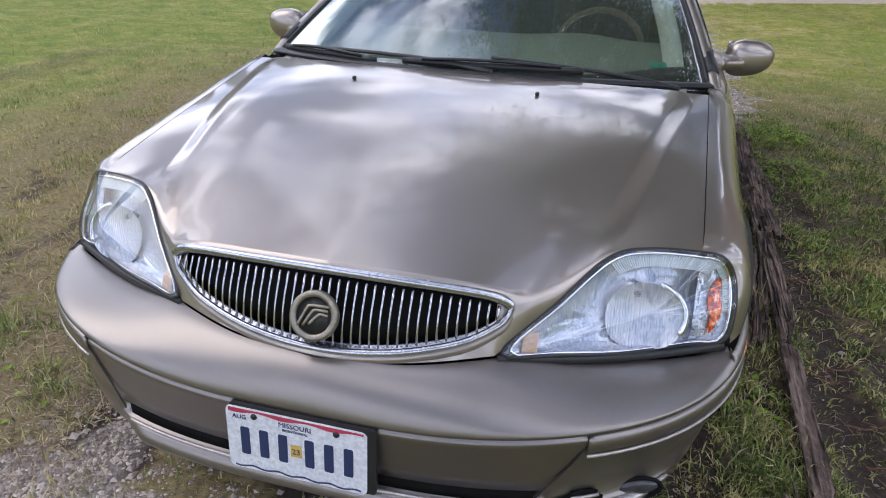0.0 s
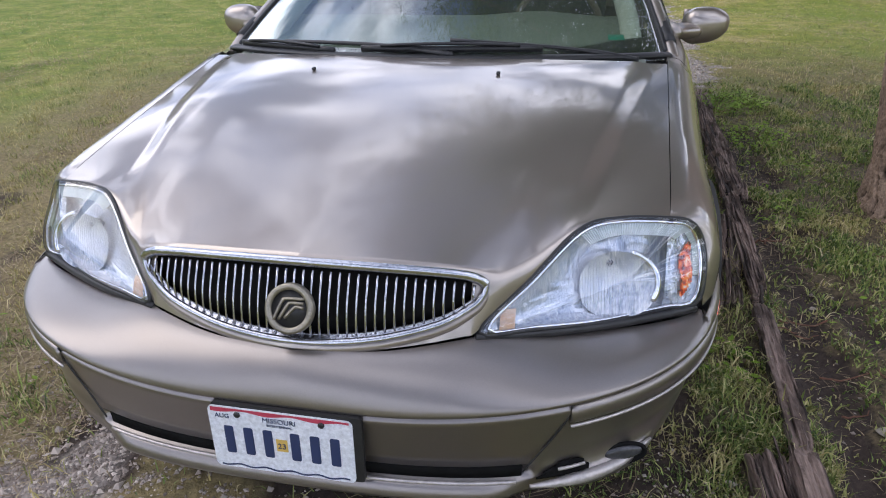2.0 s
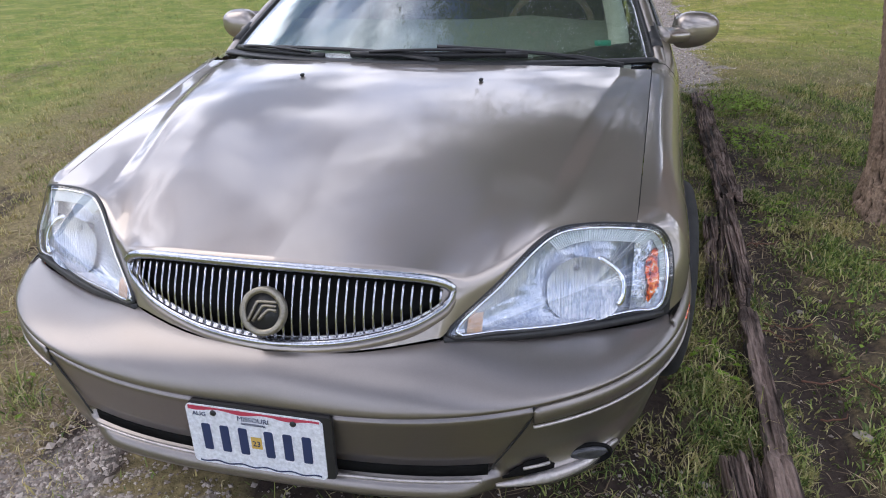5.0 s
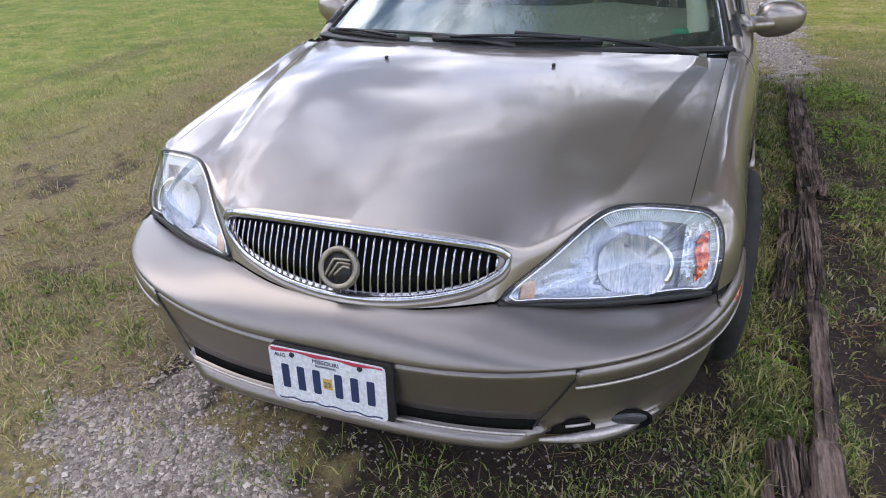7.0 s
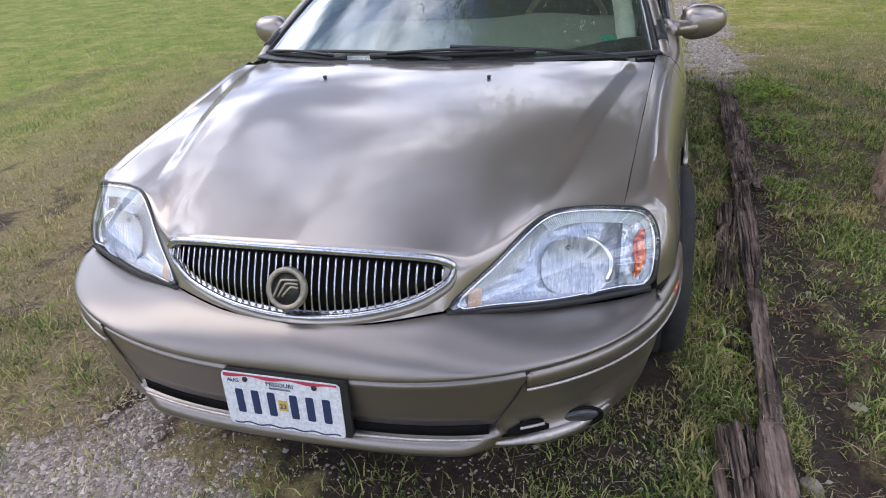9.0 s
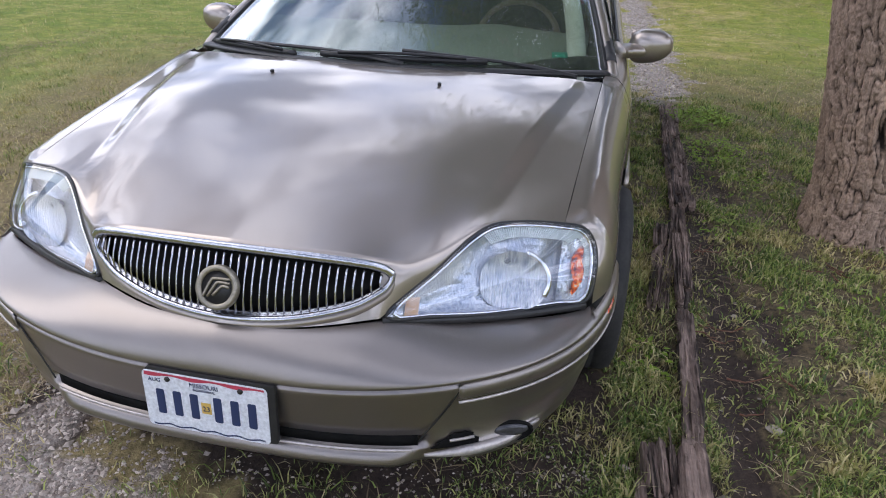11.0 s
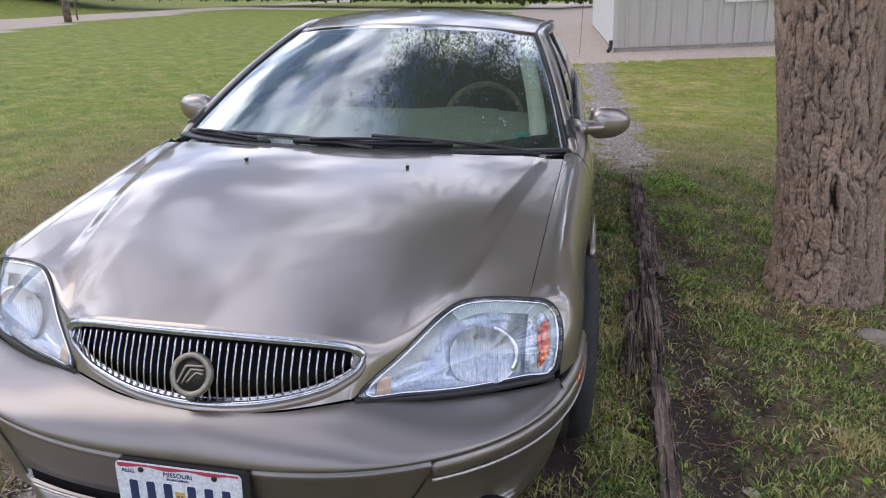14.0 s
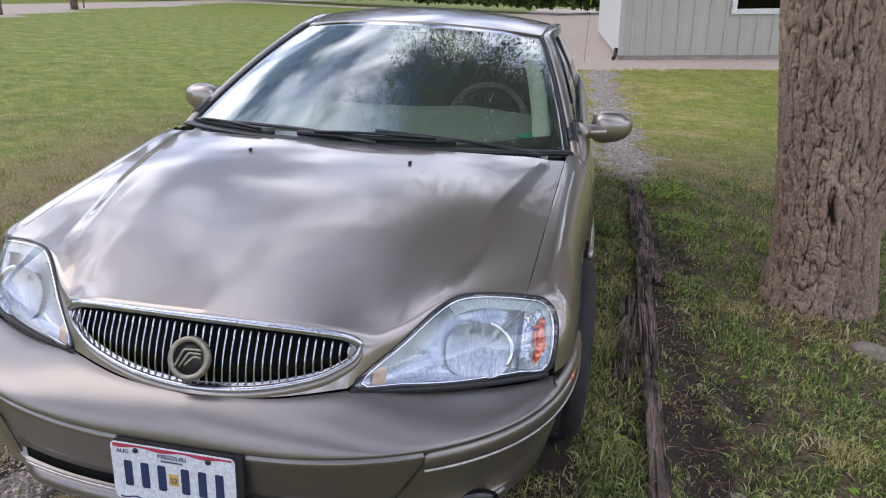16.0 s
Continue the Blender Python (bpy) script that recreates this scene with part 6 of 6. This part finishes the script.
for sx in (-1, 1):
    pil = [np.array(WS_BASE(1.0)) + [0.012, 0.02, -0.02]] + [screen(1.0, s) + [0.012, 0.016, -0.012] for s in np.linspace(0.1, 1, 8)] + [(0.685, 2.80, 1.272), (0.695, 3.1, 1.278), (0.685, 3.4, 1.266), (0.67, 3.6, 1.235), (0.71, 3.9, 1.12), (0.755, 4.2, 0.985)]
    pil = spline([np.array(p) * [sx, 1, 1] for p in pil], 60)
    part("pillar", tube_bm(pil, [0.027 + 0.004 * min(1, k / 40) for k in range(60)], 10), PAINT, car, "body-coloured windscreen pillar and roof rail")
    part("drip_trim", tube_bm(pil[2:44] + [sx * -0.022, -0.016, 0.016], 0.008, 6), BLACK, car, "black edge trim along the screen")
    inner = spline([(np.array(screen(0.898 - 0.045 * (1 - s) ** 6, s, -0.050))) * [sx, 1, 1] for s in np.linspace(0.13, 0.97, 9)], 30)
    part("inner_pillar_trim", tube_bm(inner, 0.038, 10), TRIM, car, "pale inner pillar trim")
    lowy, upy = (1.68, 3.80), (2.62, 3.46)
    sg = [[(sx * ((0.855) * (1 - s) + 0.690 * s + 0.02 * math.sin(math.pi * s)), (lowy[0] * (1 - t) + lowy[1] * t) * (1 - s) + (upy[0] * (1 - t) + upy[1] * t) * s, (0.918 + 0.02 * t) * (1 - s) + 1.265 * s) for s in np.linspace(0, 1, 10)] for t in np.linspace(0, 1, 24)]
    g = part("side_window", grid_bm(np.array(sg), 0.004), GLASS, car, "side windows")
    g.visible_shadow = False
    part("window_frame", tube_bm(spline([(sx * 0.834, 1.655, 0.905), (sx * 0.786, 1.95, 1.02), (sx * 0.728, 2.30, 1.15), (sx * 0.670, 2.62, 1.262)], 20), 0.026, 10), BLACK, car, "black frame along the front of the door window")
    part("door_pillar", tube_bm([(sx * 0.838, 2.70, 0.92), (sx * 0.772, 2.78, 1.10), (sx * 0.682, 2.88, 1.258)], 0.026, 8), BLACK, car, "black door pillar")
    part("belt_trim", tube_bm([(sx * 0.868, y, 0.918 + 0.02 * (y - 1.6) / 2) for y in np.linspace(1.98, 3.75, 16)], 0.008, 6), BLACK, car, "black window belt trim")

# door mirrors
for sx in (-1, 1):
    mir = new("door_mirror")
    mir.parent = car
    tagged(mir, "body-coloured door mirror on a short arm")
    bm = bmesh.new()
    bmesh.ops.create_uvsphere(bm, u_segments=32, v_segments=20, radius=1.0)
    for v in bm.verts:
        x, y, z = v.co
        e = lambda q, p: math.copysign(abs(q) ** p, q)
        taper = 1 - 0.18 * x
        v.co = (e(x, 0.8) * 0.094, e(y, 0.85) * 0.062 * (1 if y < 0 else 0.55), e(z, 0.8) * 0.070 * taper + 0.008 * x)
    bm.transform(Matrix.Diagonal((sx, 1, 1, 1)))
    bm.transform(Matrix.Translation((sx * 1.005, 2.03, 0.918)) @ pose(0, 0, 0, 0, 0, sx * 10))
    bmesh.ops.recalc_face_normals(bm, faces=bm.faces)
    part("mirror_shell", bm, PAINT, mir, "body-coloured mirror shell")
    part("mirror_glass", box_bm(0.17, 0.004, 0.10, 0.0, 1, Matrix.Translation((sx * 1.005, 2.068, 0.925)) @ pose(0, 0, 0, 0, 0, sx * 10)), CHROME, mir, "mirror glass", False)
    part("mirror_stalk", tube_bm(spline([(sx * 0.845, 1.90, 0.912), (sx * 0.885, 1.945, 0.905), (sx * 0.96, 2.01, 0.900)], 12), [0.062] * 3 + [0.052] * 9, 12, False, 0.62), PAINT, mir, "body-coloured mirror arm")

# cowl and wipers
cow = [[(0.80 * u, hood_rear(0.8 * u) - 0.03 + (WS_BASE(u)[1] + 0.03 - hood_rear(0.8 * u)) * s, (float(hood_z(0.8 * u, hood_rear(0.8 * u))) - 0.035) * (1 - s) + (WS_BASE(u)[2] - 0.012) * s) for s in (0, 0.5, 1)] for u in us]
part("cowl", grid_bm(np.array(cow), 0.006), BLACK, car, "black plastic cowl under the windscreen")


part("cowl_lip", tube_bm([screen(u, 0.022, 0.003) for u in np.linspace(-0.985, 0.985, 60)], 0.026, 10, False, 0.42), BLACK, car, "black cowl lip along the foot of the windscreen")


def wiper(pivot, a, b, m):
    """A wiper: arm from its pivot, blade lying along the glass from a to b, given as (u, s) of the windscreen."""
    w = new("wiper")
    w.parent = car
    tagged(w, "black windscreen wiper lying at the base of the glass")
    mid = screen(*m, 0.024)
    pts = [screen(a[0] + (b[0] - a[0]) * k, a[1] + (b[1] - a[1]) * k, 0.012) for k in np.linspace(0, 1, 14)]
    part("blade", tube_bm(pts, 0.0075, 6, False, 1.6), BLACK, w, "rubber blade")
    pts2 = [screen(a[0] + (b[0] - a[0]) * k, a[1] + (b[1] - a[1]) * k, 0.018 + 0.016 * math.sin(math.pi * k)) for k in np.linspace(0.12, 0.88, 10)]
    part("blade_bridge", tube_bm(pts2, 0.0055, 6), BLACK, w, "metal bridge")
    pp = screen(*pivot, 0.012)
    part("arm", tube_bm(spline([pp, pp * 0.6 + mid * 0.4 + np.array([0, 0, 0.012]), mid], 14), [0.017] * 5 + [0.011] * 9, 8, False, 0.6), BLACK, w, "black wiper arm")
    part("pivot_cap", spin_bm([(-0.008, 0.0), (-0.008, 0.010), (0.012, 0.011)], 16), BLACK, w, "pivot").matrix_basis = Matrix.Translation(pp) @ pose(0, 0, 0, 0, 90, 0)


wiper((0.13, 0.03), (-0.93, 0.045), (-0.36, 0.035), (-0.62, 0.055))
wiper((0.84, -0.005), (-0.24, 0.05), (0.48, 0.060), (0.12, 0.085))

# cabin
dash_rows = [[(0.74 * u, y - 0.16 * (1 - abs(u) ** 2) * (k < 3), z + 0.02 * math.exp(-((u - 0.45) / 0.22) ** 2) * (k > 1)) for u in np.linspace(-1, 1, 31)] for k, (y, z) in enumerate(((1.42, 0.880), (1.62, 0.908), (1.88, 0.930), (2.08, 0.940), (2.14, 0.915), (2.15, 0.72), (2.10, 0.45)))]
part("dashboard", grid_bm(np.array(dash_rows), 0.01), DASH, car, "grey-green vinyl dashboard")
st = new("steering_wheel")
st.parent = car
SW = Matrix.Translation((0.405, 2.26, 0.868)) @ pose(0, 0, 0, 58, 0, 0)
tagged(st, "tan leather steering wheel")
part("wheel_rim", tube_bm([SW @ Vector((0.19 * math.cos(a), 0.19 * math.sin(a), 0)) for a in np.linspace(0, 2 * math.pi, 48, endpoint=False)], 0.014, 10, True), TAN, st, "tan leather rim")
part("wheel_hub", box_bm(0.16, 0.12, 0.04, 0.02, 3, SW), TAN, st, "tan hub")
for a in (0.2, 2.94, 4.71):
    part("wheel_spoke", tube_bm([SW @ Vector((r * math.cos(a), r * math.sin(a), 0)) for r in (0.05, 0.18)], 0.013, 8), TAN, st, "tan spoke")
for sx in (-1, 1):
    seat = new("front_seat")
    seat.parent = car
    tagged(seat, "dark cloth front seat with headrest")
    part("cushion", box_bm(0.52, 0.52, 0.18, 0.06, 4, Matrix.Translation((sx * 0.38, 2.45, 0.50))), SEAT, seat)
    part("backrest", box_bm(0.50, 0.15, 0.62, 0.06, 4, Matrix.Translation((sx * 0.38, 2.80, 0.80)) @ pose(0, 0, 0, -14, 0, 0)), SEAT, seat)
    part("headrest", box_bm(0.30, 0.13, 0.25, 0.06, 4, Matrix.Translation((sx * 0.42, 2.88, 1.10)) @ pose(0, 0, 0, -10, 0, 0)), SEAT, seat)
part("rear_seat", box_bm(1.30, 0.16, 0.60, 0.06, 4, Matrix.Translation((0, 3.55, 0.78)) @ pose(0, 0, 0, -18, 0, 0)), SEAT, car, "dark rear bench")
part("parcel_shelf", box_bm(1.25, 0.50, 0.02, 0.005, 1, Matrix.Translation((0, 3.88, 0.955))), DASH, car, "parcel shelf")
part("headliner", grid_bm(np.array([[np.array(roof_pt(u * 0.95, s)) - [0, 0, 0.035] for s in np.linspace(0.02, 0.98, 12)] for u in us[::2]]), 0.006), TRIM, car, "pale headliner")
rv = new("rear_view_mirror")
rv.parent = car
tagged(rv, "black interior rear-view mirror")
part("mirror_case", box_bm(0.18, 0.03, 0.070, 0.016, 3, Matrix.Translation((0.125, 2.17, 1.212)) @ pose(0, 0, 0, 10, 0, 8)), BLACK, rv, "black mirror case")
part("mirror_stem", tube_bm([(0.12, 2.19, 1.275), (0.12, 2.175, 1.235)], 0.010, 8), BLACK, rv, "stem")
part("screen_sticker", grid_bm(np.array([[screen(u, s, -0.006) for s in (0.120, 0.150)] for u in (0.755, 0.775, 0.80, 0.825)]), 0.001), GREEN, ws, "small green sticker")

# number plate
plate = new("number_plate")
plate.parent = car
tagged(plate, "white embossed number plate with navy marks and a wavy red and navy edge")
PM = Matrix.Translation((-0.010, -0.010, 0.410)) @ pose(0, 0, 0, 87, 0, 0)


def rounded(w, h, r, n=6):
    return [(sx * (w / 2 - r) + r * math.cos(a), sy * (h / 2 - r) + r * math.sin(a)) for sx, sy, a0 in ((1, 1, 0), (-1, 1, 90), (-1, -1, 180), (1, -1, 270)) for a in (radians(a0 + 90 * k / n) for k in range(n + 1))]


def slab(points, z0, z1, m):
    bm = bmesh.new()
    f = bm.faces.new([bm.verts.new((x, y, z0)) for x, y in points])
    up = bmesh.ops.extrude_face_region(bm, geom=[f])
    for v in up["geom"]:
        if isinstance(v, bmesh.types.BMVert):
            v.co.z = z1
    bmesh.ops.recalc_face_normals(bm, faces=bm.faces)
    bm.transform(m)
    return bm


part("plate_panel", slab(rounded(0.305, 0.153, 0.012), 0.0, 0.0025, PM), PLATE, plate, "white plate", False)
part("plate_holder", slab(rounded(0.316, 0.158, 0.008), -0.012, -0.001, PM @ Matrix.Translation((0.012, 0.004, 0))), BLACK, plate, "black plate holder", False)
for k, cx in enumerate((-0.112, -0.070, -0.028, 0.030, 0.072, 0.114)):
    part("plate_bar", slab(rounded(0.020, 0.068, 0.004), 0.0025, 0.0036, PM @ Matrix.Translation((cx, -0.004, 0))), NAVY, plate, "navy bar", False)
top = [(x, 0.0735) for x in np.linspace(0.146, -0.146, 2)] + [(x, 0.066 + 0.003 * math.sin(x * 60)) for x in np.linspace(-0.146, 0.146, 40)]
part("plate_edge", slab(top, 0.0025, 0.003, PM), PLATE_RED, plate, "red wavy edge", False)
low = [(x, -0.068 + 0.0025 * math.sin(x * 110)) for x in np.linspace(-0.14, 0.14, 60)] + [(x, -0.072 + 0.0025 * math.sin(x * 110)) for x in np.linspace(0.14, -0.14, 60)]
part("plate_edge", slab(low, 0.0025, 0.003, PM), NAVY, plate, "navy wavy edge", False)
part("plate_sticker", slab(rounded(0.024, 0.030, 0.001), 0.0026, 0.0034, PM @ Matrix.Translation((0.001, -0.004, 0))), GOLD, plate, "gold year sticker", False)
part("plate_writing", text_bm("23", 0.019, PM @ Matrix.Translation((0.001, -0.006, 0.0038))), NAVY, plate, "year on the sticker", False)
part("plate_writing", text_bm("MISSOURI", 0.0165, PM @ Matrix.Translation((0.0, 0.0545, 0.0034))), NAVY, plate, "state name", False)
part("plate_writing", text_bm("BICENTENNIAL", 0.008, PM @ Matrix.Translation((0.0, 0.0425, 0.0034))), NAVY, plate, "small line under the state name", False)
part("plate_writing", text_bm("AUG", 0.015, PM @ Matrix.Translation((-0.122, 0.054, 0.0034))), NAVY, plate, "month mark", False)
for cx in (-0.089, 0.089):
    bolt = spin_bm([(0.0, 0.007), (0.003, 0.0065), (0.0045, 0.003), (0.0045, 0.0)], 16)
    bolt.transform(PM @ Matrix.Translation((cx, 0.060, 0.002)) @ pose(0, 0, 0, 0, -90, 0))
    part("plate_bolt", bolt, BLACK, plate, "dark bolt head")
